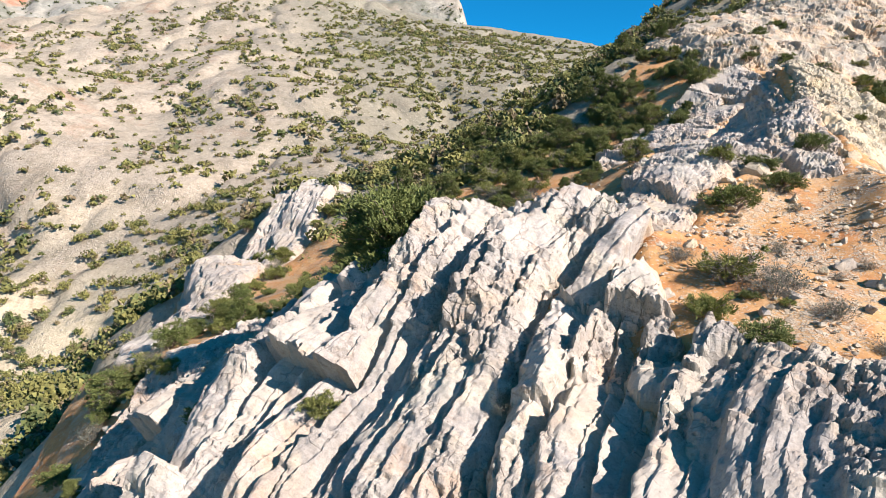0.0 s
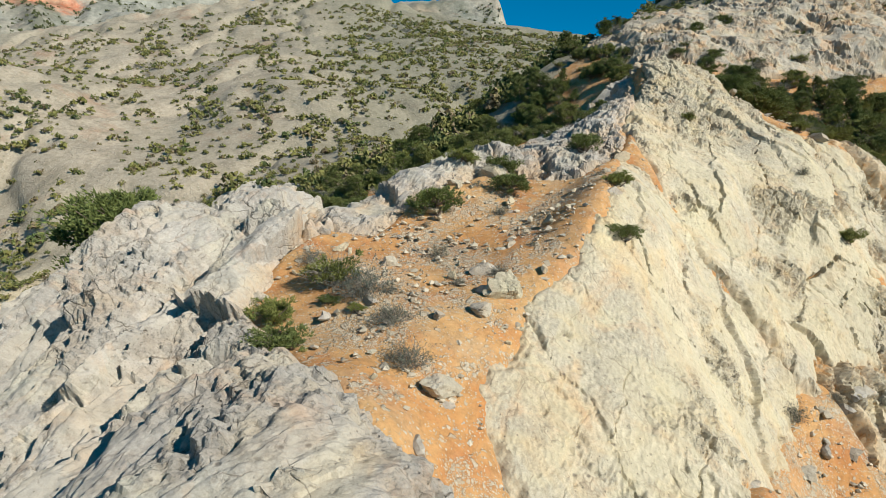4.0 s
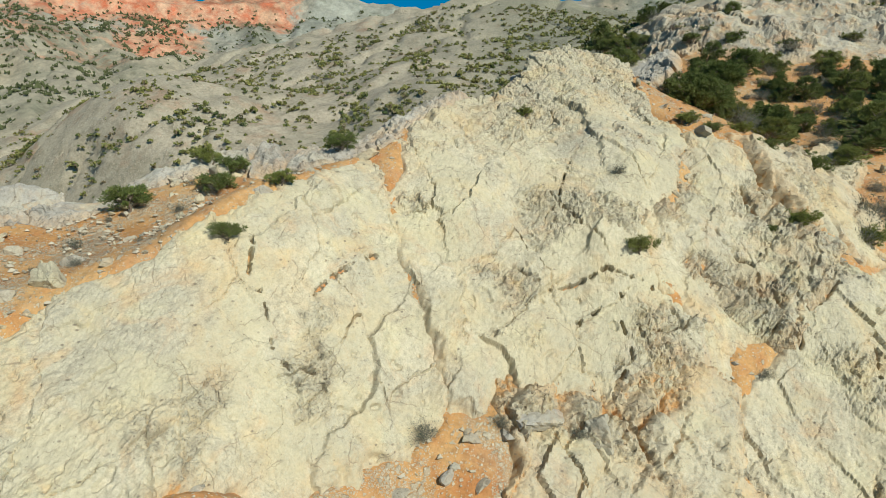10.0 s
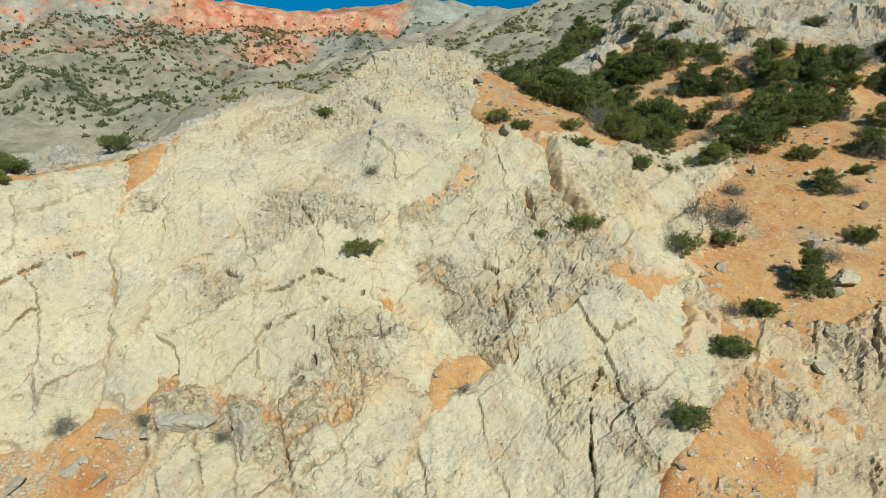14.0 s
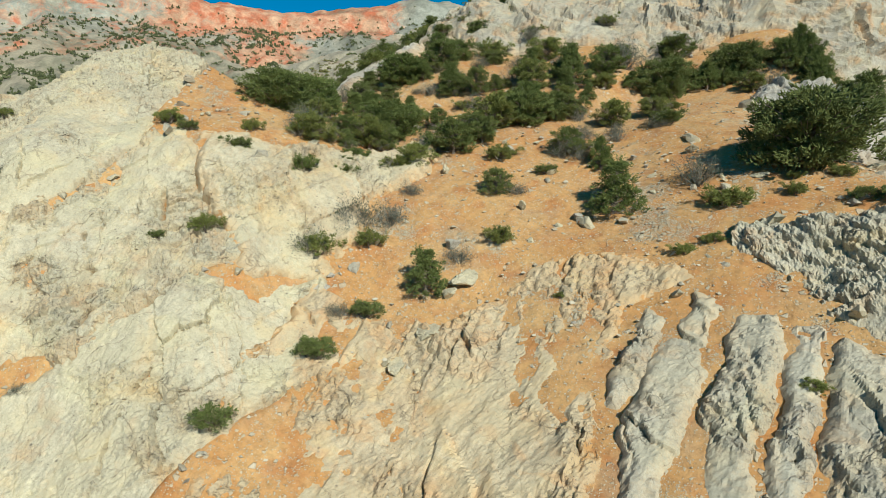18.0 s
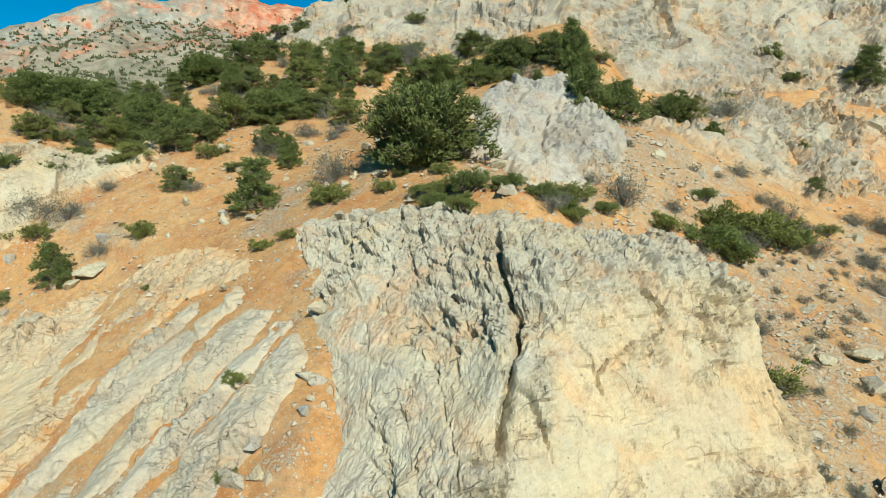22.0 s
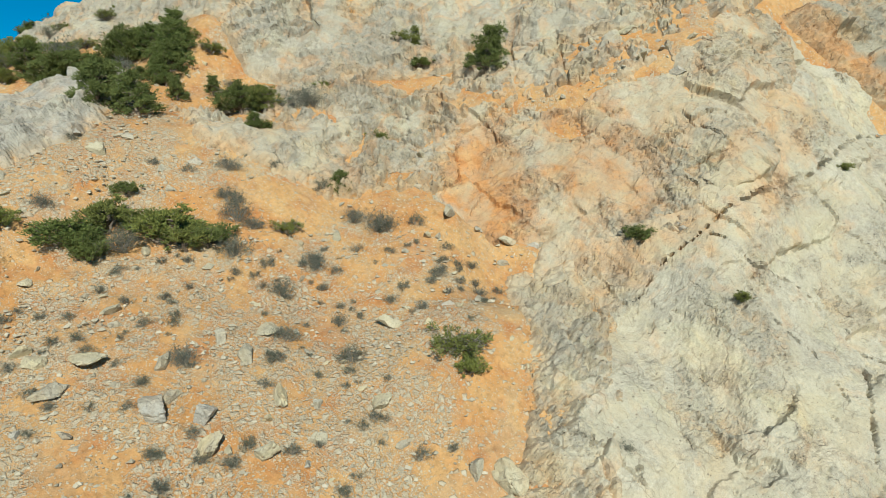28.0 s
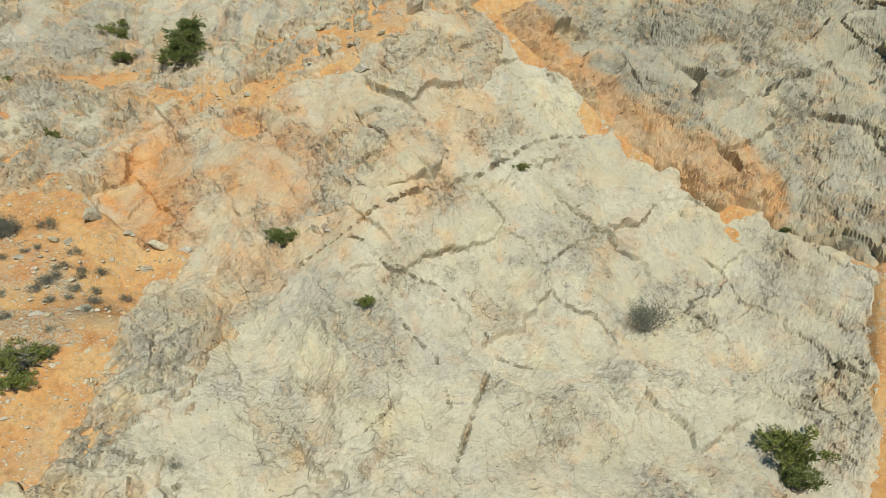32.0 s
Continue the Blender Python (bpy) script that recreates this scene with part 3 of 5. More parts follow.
# ---- sheets ----
def sheet(name, xs, ys, keep, height, material, layers=None, relief=None, facets=False, pieces=None, turn=None):
    """A mesh on a grid in plan (its columns along the heading `turn`), moved along its own normals by `relief`, with number layers for its material."""
    gx, gy = np.meshgrid(xs, ys)
    shape = gx.shape
    x, y = gx.ravel(), gy.ravel()
    if turn:
        x, y = x * turn[1] + y * turn[0], y * turn[1] - x * turn[0]
    ok = keep(x, y).reshape(shape)
    z = np.zeros(x.size)
    z[ok.ravel()] = height(x[ok.ravel()], y[ok.ravel()])
    quad = ok[:-1, :-1] & ok[1:, :-1] & ok[:-1, 1:] & ok[1:, 1:]
    number = np.full(x.size, -1)
    idx = np.arange(x.size).reshape(shape)
    f = np.stack([idx[:-1, :-1][quad], idx[:-1, 1:][quad], idx[1:, 1:][quad], idx[1:, :-1][quad]], 1)
    used = np.unique(f)
    number[used] = np.arange(len(used))
    f = number[f]
    p = np.stack([x[used], y[used], z[used]], 1)
    values = {}
    if relief:
        n = np.zeros_like(p)
        fn = np.cross(p[f[:, 2]] - p[f[:, 0]], p[f[:, 3]] - p[f[:, 1]])
        for c in range(4):
            np.add.at(n, f[:, c], fn)
        n /= np.linalg.norm(n, axis=1, keepdims=True) + 1e-12
        move, values = relief(p, n)
        p = p + n * move[:, None]
    if layers:
        values.update(layers(p))
    if not pieces:
        return new(name, mesh(name, p, f, values, material, facets))
    root = new(name)
    which = pieces[1](p[f].mean(1))
    for k in np.unique(which):
        g = f[which == k]
        used, at = np.unique(g, return_inverse=True)
        new(pieces[0], mesh(pieces[0], p[used], at.reshape(-1, 4), {key: v[used] for key, v in values.items()}, material, facets)).parent = root
    return root


def mesh(name, p, f, values, material, facets):
    me = bpy.data.meshes.new(name)
    me.vertices.add(len(p))
    me.vertices.foreach_set("co", p.astype(np.float32).ravel())
    me.loops.add(f.size)
    me.loops.foreach_set("vertex_index", f.astype(np.int32).ravel())
    me.polygons.add(len(f))
    me.polygons.foreach_set("loop_start", np.arange(0, f.size, 4, dtype=np.int32))
    me.polygons.foreach_set("use_smooth", np.full(len(f), not facets))
    for key, v in values.items():
        me.attributes.new(key, "FLOAT", "POINT").data.foreach_set("value", v.astype(np.float32))
    me.update(calc_edges=True)
    me.validate()
    me.materials.append(material)
    return me


def fins_along(along, width):
    """Numbers the fins of a crag across the heading that they run along."""
    return lambda p: np.floor(0.55 * ((p[:, 0] * along[1] - p[:, 1] * along[0]) / width + 0.55 * fbm(p * (1, 1, 0.5), 7.0, 3, 0.5, 1.5 + 71) + 0.12 * fbm(p, 1.2, 3, 0.6, 1.5 + 72)) + 3.3).astype(int)


def lumps_of(size, seed):
    """Numbers the blocks of a broken rock in plan."""
    def which(p):
        q = p * (1, 1, 0) / size + seed
        q = q + 0.07 * np.stack([fbm(p, 1.4, 3, 0.6, seed), fbm(p, 1.4, 3, 0.6, seed + 9), 0 * q[:, 2]], 1)
        c = np.floor(q).astype(np.int64)
        best, who = np.full(len(p), 9.0), np.zeros(len(p), np.int64)
        for a in (-1, 0, 1):
            for b in (-1, 0, 1):
                k = hashed(c[:, 0] + a, c[:, 1] + b, 0 * c[:, 2])
                v = JIT[k] + (c + (a, b, 0)) - q
                d = np.hypot(v[:, 0], v[:, 1])
                who = np.where(d < best, (c[:, 0] + a) * 1000 + c[:, 1] + b, who)
                best = np.minimum(best, d)
        return who
    return which


def rock_relief(edge, rough=0.5, big=0.4, blocks=0.22, size=2.6, fins=0.0, saw=0.0, along=(0.0, 1.0), fin=1.2, grow=0.45, warm=None, cracks=(), earth=0.0, seed=0.0, rise=0.0, swell=0.8, ragged=0.8, crown=None, dirs=JOINTS, soft=0.1, long=0.7, ledges=0.0, step=0.55, bulge=0.0, lump_size=1.6):
    """Relief of a rock mass. edge: metres inside its outline. fins: height of upright ribs that run along `along`, `fin` metres apart. saw: height of leaning blades with one steep side. ledges, bulge: height of level beds and of rounded blocks."""

    def relief(p, n):
        q = p.copy()
        q += np.stack([fbm(p, 2.4, 3, shift=seed + 3), fbm(p, 2.4, 3, shift=seed + 40), fbm(p, 2.4, 3, shift=seed + 80)], 1) * 0.38
        m = smooth(-0.2, 0.22, fbm(p, 4.5, 4, 0.6, seed + 11) + (rough - 0.5) * 0.7)
        if crown:
            m = np.maximum(m, crown(p))
        h = big * fbm(p, 5.0, 3, shift=seed)
        q = p + 0.35 * (q - p)
        e1, r1, t1 = jointed(q, size, seed + 5, dirs, long)
        some = 0.25 + 0.75 * smooth(-0.2, 0.2, fbm(p, 6.0, 2, 0.5, seed + 63))
        h += (1.3 * blocks * (r1 - 0.5) + 1.3 * blocks * t1) * smooth(0.0, soft, e1) * some
        groove = some * np.exp(-((e1 / (0.38 * soft)) ** 2)) * smooth(-0.15, 0.2, gnoise(p / 2.6, seed + 60))
        h -= (0.2 + 0.25 * m) * groove
        e2, r2, t2 = jointed(q, size * 0.3, seed + 9, dirs, long)
        h += m * ((0.15 * (r2 - 0.5) + 0.42 * t2) * smooth(0, 0.7 * soft, e2) - 0.12 * np.exp(-((e2 / (0.7 * soft)) ** 2)))
        e3, r3, t3 = cells(q, size * 0.15, seed + 19)
        h += (0.2 + 0.8 * m) * max(rough, 0.4) * (0.10 * (r3 - 0.5) * smooth(0, 0.05, e3) + 0.35 * t3)
        layer = q @ np.array((0.42, -0.5, 0.76)) / 0.8 + 0.5 * fbm(p, 4.0, 3, 0.5, seed + 91)
        layer = layer - np.floor(layer)
        h += 0.09 * (0.4 + m) * (smooth(0.0, 0.2, layer) - layer)
        rag = 0.5 - 2 * np.abs(fbm(p, 0.9, 4, 0.62, seed + 21))
        h += (0.035 + 0.16 * m) * rag
        h += (0.035 + 0.045 * m) * (0.4 - 2 * np.abs(fbm(p, 0.3, 2, 0.6, seed + 27)))
        if bulge:
            e4, r4, t4 = cells(q * (1, 1, 1.25), lump_size, seed + 57)
            round_top = smooth(-0.12 * lump_size, 0.6 * lump_size, e4)
            h += bulge * (0.3 + 0.7 * m) * (0.6 + 0.6 * r4) * (round_top - 0.55) + 0.3 * bulge * m * t4
        if ledges:
            bed = (p[:, 2] + 0.12 * p[:, 0] - 0.1 * p[:, 1] + 0.5 * fbm(p, 4.0, 3, 0.55, seed + 95)) / step
            which = np.floor(bed).astype(np.int64)
            bed = bed - which
            proud = 0.7 + 0.9 * gnoise(np.stack([which * 7.3, p[:, 0] / 1.9, p[:, 1] / 1.9], 1), seed + 97)
            h += ledges * (0.15 + 0.85 * m) * proud * (smooth(0.0, 0.26, bed) * (1 - 0.55 * bed) - 0.4)
        pit = smooth(0.24, 0.42, gnoise(p / 0.5, seed + 33)) * smooth(-0.1, 0.25, gnoise(p / 4.0, seed + 35))
        h -= 0.14 * pit
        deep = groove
        if fins:
            ax, ay = along
            u = (q[:, 0] * ay - q[:, 1] * ax) / fin
            v = (q[:, 0] * ax + q[:, 1] * ay) / (fin * 7)
            w = np.stack([u, v, np.zeros_like(u)], 1)
            rib = 1 - 2.2 * np.abs(gnoise(w, seed + 70))
            rib2 = 1 - 2.2 * np.abs(gnoise(w * (2.3, 1.6, 1), seed + 90))
            h += fins * (0.75 * rib + 0.3 * rib2 - 0.55)
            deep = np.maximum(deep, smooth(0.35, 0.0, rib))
        if saw:
            ax, ay = along
            u = (p[:, 0] * ay - p[:, 1] * ax) / fin + 0.55 * fbm(p * (1, 1, 0.5), 7.0, 3, 0.5, seed + 71) + 0.12 * fbm(p, 1.2, 3, 0.6, seed + 72)
            v = p[:, 0] * ax + p[:, 1] * ay + 1.2 * fbm(p, 3.0, 3, 0.6, seed + 73)
            for k, part_of, reach in ((0.55, 1.0, 6.0), (1.5, 0.5, 3.0), (3.7, 0.17, 1.6)):
                w = u * k + 3.3
                c = np.floor(w).astype(np.int64)
                tooth = w - c
                run = v / reach + 9 * JIT[c & 4095, 0]
                cut = np.floor(run).astype(np.int64)
                end = run - cut
                swing = 0.25 + 1.05 * JIT[hashed(c, cut, 0 * c + 3), 1]
                end = 0.6 + 0.4 * smooth(0.0, 0.07, end) * smooth(1.0, 0.8, end)
                h += saw * part_of * swing * end * ((1 - tooth) ** 0.8 * smooth(0.0, 0.2, tooth) - 0.35)
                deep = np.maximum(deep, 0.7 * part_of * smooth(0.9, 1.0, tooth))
        soil_in = 0.0 * h
        for line, width, depth in cracks:
            width, depth = max(0.45 * width, 0.045), min(1.5 * depth, 0.75)
            d = beside(p[:, 0], p[:, 1], line) + 0.35 * np.abs(fbm(p, 0.9, 4, 0.6, seed + 50)) - 0.02
            c = np.exp(-((np.maximum(d, 0) / width) ** 2)) * smooth(-0.45, -0.05, gnoise(p / 1.7, seed + 53))
            h -= depth * c
            soil_in = np.maximum(soil_in, c * min(1.0, depth))
        soil_in *= smooth(0.4, 0.62, n[:, 2])
        a = edge(p[:, 0], p[:, 1]) + grow + ragged * fbm(p, 2.2, 4, 0.6, seed + 44)
        lip = smooth(-0.9, 0.55, a)
        move = h * smooth(-0.5, 0.6, a) - 1.15 * (1 - lip) + rise * smooth(-0.3, swell, a) ** 0.7
        fringe = smooth(1.2, 0.0, a)
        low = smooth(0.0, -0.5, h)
        return move, {
            "warm": warm(p) if warm else np.zeros(len(p)),
            "rough": np.clip(m * 0.8 + 0.25 * deep, 0, 1),
            # Grooves take earth colour: orange fill that also paints in crack shade.
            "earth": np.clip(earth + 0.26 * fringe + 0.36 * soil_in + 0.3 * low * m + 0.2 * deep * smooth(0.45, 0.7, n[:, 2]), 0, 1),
        }

    return relief


def rock(name, outline, spacing, material, label, pieces=None, facets=True, fall=None, **how):
    """A rock mass that stands out of the ground inside an outline."""
    how.setdefault("soft", max(0.08, 1.4 * spacing))
    o = np.array(outline)
    g = how.get("grow", 0.45) + 1.1
    turn = how.get("along") if how.get("saw") else None
    step = (spacing, spacing)
    if turn:
        o = np.stack([o[:, 0] * turn[1] - o[:, 1] * turn[0], o[:, 0] * turn[0] + o[:, 1] * turn[1]], 1)
        step = (0.75 * spacing, 1.3 * spacing)
    elif fall is not None:
        turn = (math.cos(radians(fall)), math.sin(radians(fall)))
        o = np.stack([o[:, 0] * turn[1] - o[:, 1] * turn[0], o[:, 0] * turn[0] + o[:, 1] * turn[1]], 1)
        step = (1.15 * spacing, 0.68 * spacing)
    lo, hi = o.min(0) - g, o.max(0) + g
    xs, ys = np.arange(lo[0], hi[0], step[0]), np.arange(lo[1], hi[1], step[1])

    def edge(x, y):
        return inside(x, y, outline)

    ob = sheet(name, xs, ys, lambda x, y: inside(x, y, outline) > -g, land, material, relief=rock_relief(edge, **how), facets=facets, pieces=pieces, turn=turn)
    return tagged(ob, label, "rock")


# ---- ground, hillside, mountains ----
PATH = [(-40, -3), (0, 0), (33, 4), (52, 13), (92, 39), (126, 74), (150, 100)]


def left_of_path(x, y):
    """Metres to the left of the flight line."""
    best, side = np.full(len(x), 1e9), np.zeros(len(x))
    for (ax, ay), (bx, by) in zip(PATH, PATH[1:]):
        ex, ey = bx - ax, by - ay
        t = np.clip(((x - ax) * ex + (y - ay) * ey) / (ex * ex + ey * ey), 0, 1)
        d = np.hypot(x - ax - t * ex, y - ay - t * ey)
        s = ex * (y - ay) - ey * (x - ax)
        side = np.where(d < best, np.sign(s), side)
        best = np.minimum(best, d)
    return best * side


SCREE = [
    [(79.5, 63.5), (82, 61), (86, 57), (98, 72), (95, 80), (91, 86.5), (85, 84), (81, 77)],
    [(8, 24), (12, 16), (14.8, 16), (15.5, 21), (19, 27), (20, 31), (15, 31), (10, 27)],
    [(58, 59), (60.5, 54), (62.5, 55), (61, 60)],
    [(22, 15), (25, 24), (28.4, 28.4), (31, 29), (36, 27), (30, 21), (25, 13)],
    [(69, 60), (75, 61), (78, 66), (80, 80), (76, 84), (71, 76)],
]


def scree_at(x, y):
    v = np.zeros(len(x))
    for o in SCREE:
        v = np.maximum(v, smooth(-1.0, 1.5, inside(x, y, o)))
    return v


def ground_relief(p, n):
    h = 0.28 * fbm(p, 3.5, 3, shift=4.0) + 0.10 * fbm(p, 0.8, 3, 0.6, 9.0)
    s = scree_at(p[:, 0], p[:, 1]) * 0.42
    patch = smooth(0.0, 0.35, fbm(p, 3.0, 3, shift=70.0))
    return h * 0.7, {"scree": np.clip(s + 0.38 * patch, 0, 1)}


ground = sheet("ground", np.arange(-26, 130, 0.17), np.arange(1, 122, 0.17),
               lambda x, y: (left_of_path(x, y) > 5) & (left_of_path(x, y) < 76), heights, M_SOIL, relief=ground_relief)
tagged(ground, "rust-orange earth slope with grey limestone gravel", "ground", kind="structure")


def covered(x, y):
    """1 where the earth slope lies over the hillside."""
    d = left_of_path(x, y)
    return smooth(4, 8, d) * smooth(75.5, 72, d) * smooth(-26, -23, x) * smooth(130, 126, x) * smooth(1, 4, y) * smooth(122, 119, y)


def hill_height(x, y):
    z = land(x, y) - 1.6 * covered(x, y)
    _, s = blend(x, y, NEAR, 0)
    d = left_of_path(x, y)
    return z - 1.2 * smooth(0.01, 0.06, s) * smooth(1, 4, d) - 6 * smooth(0.002, 0.03, s) * smooth(4, 0, d)


def hill_relief(p, n):
    h = 3.0 * fbm(p, 50, 4, 0.42, 2.0) + 0.6 * fbm(p, 7, 3, 0.55, 5.0)
    _, s = blend(p[:, 0], p[:, 1], NEAR, 0)
    gully = 1 - np.abs(fbm(p, 60, 3, 0.5, 31.0)) * 2.5
    h -= 3.0 * smooth(0.55, 1.0, gully)
    x, y = p[:, 0], p[:, 1]
    dry = smooth(34, 10, p[:, 2]) * smooth(-10, -35, x) + 0.5 * smooth(0.1, 0.5, fbm(p, 30, 3, shift=8.0)) * smooth(60, 20, p[:, 2])
    return h * smooth(0.04, 0.001, s) * (1 - covered(x, y)), {"dry": np.clip(dry, 0, 0.9), "scrubby": smooth(-60, 40, x + 0.3 * (y - 120))}


hill = sheet("hillside", np.arange(-420, 260, 1.7), np.arange(-160, 470, 1.7),
             lambda x, y: np.hypot(x, y) < 460, hill_height, M_HILL, relief=hill_relief)
tagged(hill, "dry tan hillside across the valley, dotted with scrub", "hillside", kind="structure")

SKYLINE = [(-180, 3), (-40, 3), (-8, 8), (0.2, 13.2), (0.9, 15.5), (12, 14.8), (20, 14.3), (28, 14.9), (32.6, 15.7), (35, 14.9), (38.8, 14.7), (43.5, 14.1),
           (49, 14.6), (53, 15.1), (58, 14.3), (61.5, 14.2), (68, 11.4), (72, 9.7), (77, 8.2), (95, 6), (180, 3)]


def polar(x, y):
    dx, dy = x - 40, y - 20
    return np.hypot(dx, dy), np.degrees(np.arctan2(-dx, dy))


def far_height(x, y):
    r, a = polar(x, y)
    el = np.interp(a, *zip(*SKYLINE))
    crest = 1000 * np.tan(np.radians(el))
    rise = np.interp(r, (330, 480, 760, 900, 945, 965, 1000, 1500), (-0.12, 0.12, 0.45, 0.68, 0.77, 0.92, 1.0, 0.55))
    p = np.stack([x, y, np.zeros_like(x)], 1)
    rib = 1 - 2 * np.abs(fbm(np.stack([a * 9, r * 0.25, 0 * r], 1), 60, 4, 0.5, 6.0))
    wave = (34 * rib * np.clip(rise, 0, 1) * (1 - np.clip(rise, 0, 1)) * 3 + 12 * fbm(p, 130, 4, 0.55, 3.0) * smooth(1.05, 0.6, rise))
    return 45 + crest * rise + wave + 9 * (0.3 - np.abs(fbm(np.stack([a * 30, r * 0.5, 0 * r], 1), 60, 3, 0.55, 16.0))) * smooth(0.1, 0.5, rise) + 3 * fbm(p, 25, 2, 0.5, 12.0)


def far_layers(p):
    r, a = polar(p[:, 0], p[:, 1])
    wall = smooth(860, 930, r) * smooth(30, 36, a) * smooth(66, 50, a)
    tongue = smooth(640, 800, r) * np.exp(-(((a - 45) / 4.5) ** 2)) * 0.8
    flank = 0.46 * smooth(40, 50, a) * smooth(520, 760, r)
    low = 0.25 * smooth(20, 5, a) * smooth(850, 950, r)
    tan = smooth(37, 43, a) * smooth(980, 700, r)
    return {"tan": tan, "red": np.clip(np.maximum.reduce([wall * 0.75, tongue, flank, low]), 0, 1)}


far = sheet("mountains", np.concatenate([np.arange(-1500, -900, 14.0), np.arange(-900, 150, 4.5), np.arange(150, 1300, 14.0)]), np.concatenate([np.arange(-1300, 250, 14.0), np.arange(250, 1150, 4.5), np.arange(1150, 1500, 14.0)]),
            lambda x, y: (polar(x, y)[0] > 330) & (polar(x, y)[0] < 1450), far_height, M_FAR, layers=far_layers)
tagged(far, "far grey-green mountains with red cliffs along the crest", "mountain", kind="structure")

# ---- rock masses ----
O = OUTLINES


def slab(name, thing, outline, spacing, material, label, **how):
    """A rock mass that is part of a larger one."""
    ob = rock(name, outline, spacing, material, label, **how)
    ob.parent = thing
    del ob["category"]


CRACK_A = [(20.5, 26.4), (21, 25.5), (21.6, 25.5), (22.2, 25.1), (22.5, 24.8), (23.1, 24.9), (23.7, 25.5), (24.2, 25.5)]
CRACK_K = [(22.8, 27), (23.2, 28.5), (24.1, 30.8)]
CRACK_C = [(31.2, 41.9), (30.5, 40.7), (30.3, 37.4), (31.6, 37)]
CRACK_D = [(28.9, 33.7), (30.6, 34), (32.9, 35.9), (35.2, 36.5)]
CRACK_G = [(31.9, 33.5), (33, 34.9), (34.1, 35.8)]
CRACK_H = [(33.7, 34.7), (34.3, 34.1), (33.9, 33.1)]
dome = tagged(new("rock_dome"), "great cream limestone dome of cracked slabs", "rock outcrop")
wall = tagged(new("cliff"), "broad limestone cliff, grey-cream below and orange above", "cliff")
rock("rock_spur", O["spur"], 0.14, M_CRAG, "white limestone ribs on the valley side of the ridge", rough=0.7, big=0.7, blocks=0.5, size=2.4, saw=0.8, along=(0.242, 0.970), fin=2.0, seed=3.1, earth=0.14, pieces=("rib", lumps_of(6.0, 3.0)))
rock("rock_spur", O["valley_rib"], 0.2, M_CRAG, "white limestone rib dropping steeply to the valley", rough=0.5, big=0.7, blocks=0.5, size=2.6, saw=0.6, along=(0.242, 0.970), fin=2.6, seed=5.1, rise=0.7, swell=1.2, grow=0.9, ragged=0.4, pieces=("rib", lumps_of(7.0, 14.0)))
rock("rock_crag", O["crag"], 0.065, M_CRAG, "jagged white limestone crag with upright fins and deep clefts", rough=0.42, big=0.7, blocks=0.45, size=2.4, dirs=((0.78, -0.6, 0.18), (0.5, 0.7, 0.5)), long=2.0, saw=1.25, along=(0.60, 0.80), fin=2.3, seed=1.5, pieces=("fin", fins_along((0.60, 0.80), 2.3)))
rock("rock_hump", O["hump"], 0.07, M_CRAG, "rounded white limestone hump with shallow runnels", saw=0.45, along=(0.60, 0.80), fin=1.6, rough=0.4, big=0.4, blocks=0.22, size=2.2, seed=8.3, rise=0.8, swell=2.2, grow=0.2, pieces=("block", lumps_of(4.5, 1.0)))
rock("rock_crest", O["crest"], 0.12, M_CRAG, "weathered pale limestone ledge along the ridge crest", rough=0.75, big=0.6, blocks=0.5, size=2.0, seed=6.1, earth=0.08, pieces=("block", lumps_of(4.0, 2.0)))
slab("slab", dome, O["west_slab"], 0.05, M_PALE, "smooth cream limestone slab split by a winding crack", fall=-45, rough=0.06, big=0.35, blocks=0.2, size=3.4, seed=11.3, grow=0.5,
     cracks=[(CRACK_A, 0.09, 0.75), (CRACK_K, 0.1, 0.5)])
slab("slab", dome, O["main_slab"], 0.057, M_PALE, "great cream limestone dome with cracks and pitted faces", fall=-47, rough=0.12, crown=lambda p: 0.75 * smooth(47.5, 50.5, p[:, 2] + 0.8 * fbm(p, 3.0, 3, shift=5.0)), ledges=0.2, big=0.5, blocks=0.24, size=3.6, seed=17.7, grow=0.5,
     cracks=[(CRACK_C, 0.07, 0.4), (CRACK_D, 0.07, 0.5), (CRACK_G, 0.06, 0.4), (CRACK_H, 0.08, 0.5)])
slab("slab", dome, O["east_slab"], 0.06, M_PALE, "lumpy pale limestone shoulder with ochre hollows", fall=-45, rough=0.5, big=0.5, blocks=0.28, size=2.4, bulge=0.45, lump_size=1.9, seed=23.9, earth=0.1, grow=0.75,
     cracks=[([(37.7, 41.5), (38.8, 40.9), (39.4, 40.9)], 0.2, 0.6), ([(39, 45), (41, 43.2), (42.4, 44.5)], 0.3, 0.4)])
slab("slab", dome, O["low_slab"], 0.06, M_PALE, "tall grey limestone slab with long cracks", fall=-60, rough=0.36, big=0.4, blocks=0.2, size=3.0, seed=29.2, grow=0.6, fins=0.12, along=(0.5, -0.86), fin=1.6,
     cracks=[([(41.4, 38.6), (41.4, 39.3), (42.4, 40.4), (43.3, 41.7)], 0.22, 0.6), ([(44.8, 39.8), (44.6, 39), (45.1, 37.7), (45.7, 36.6)], 0.14, 0.6)])
slab("block_jumble", dome, O["jumble"], 0.075, M_PALE, "broken pale blocks at the foot of the dome", rough=0.4, big=0.5, blocks=0.3, size=1.6, bulge=0.5, lump_size=1.7, seed=31.4, earth=0.16, grow=0.4, rise=0.2)
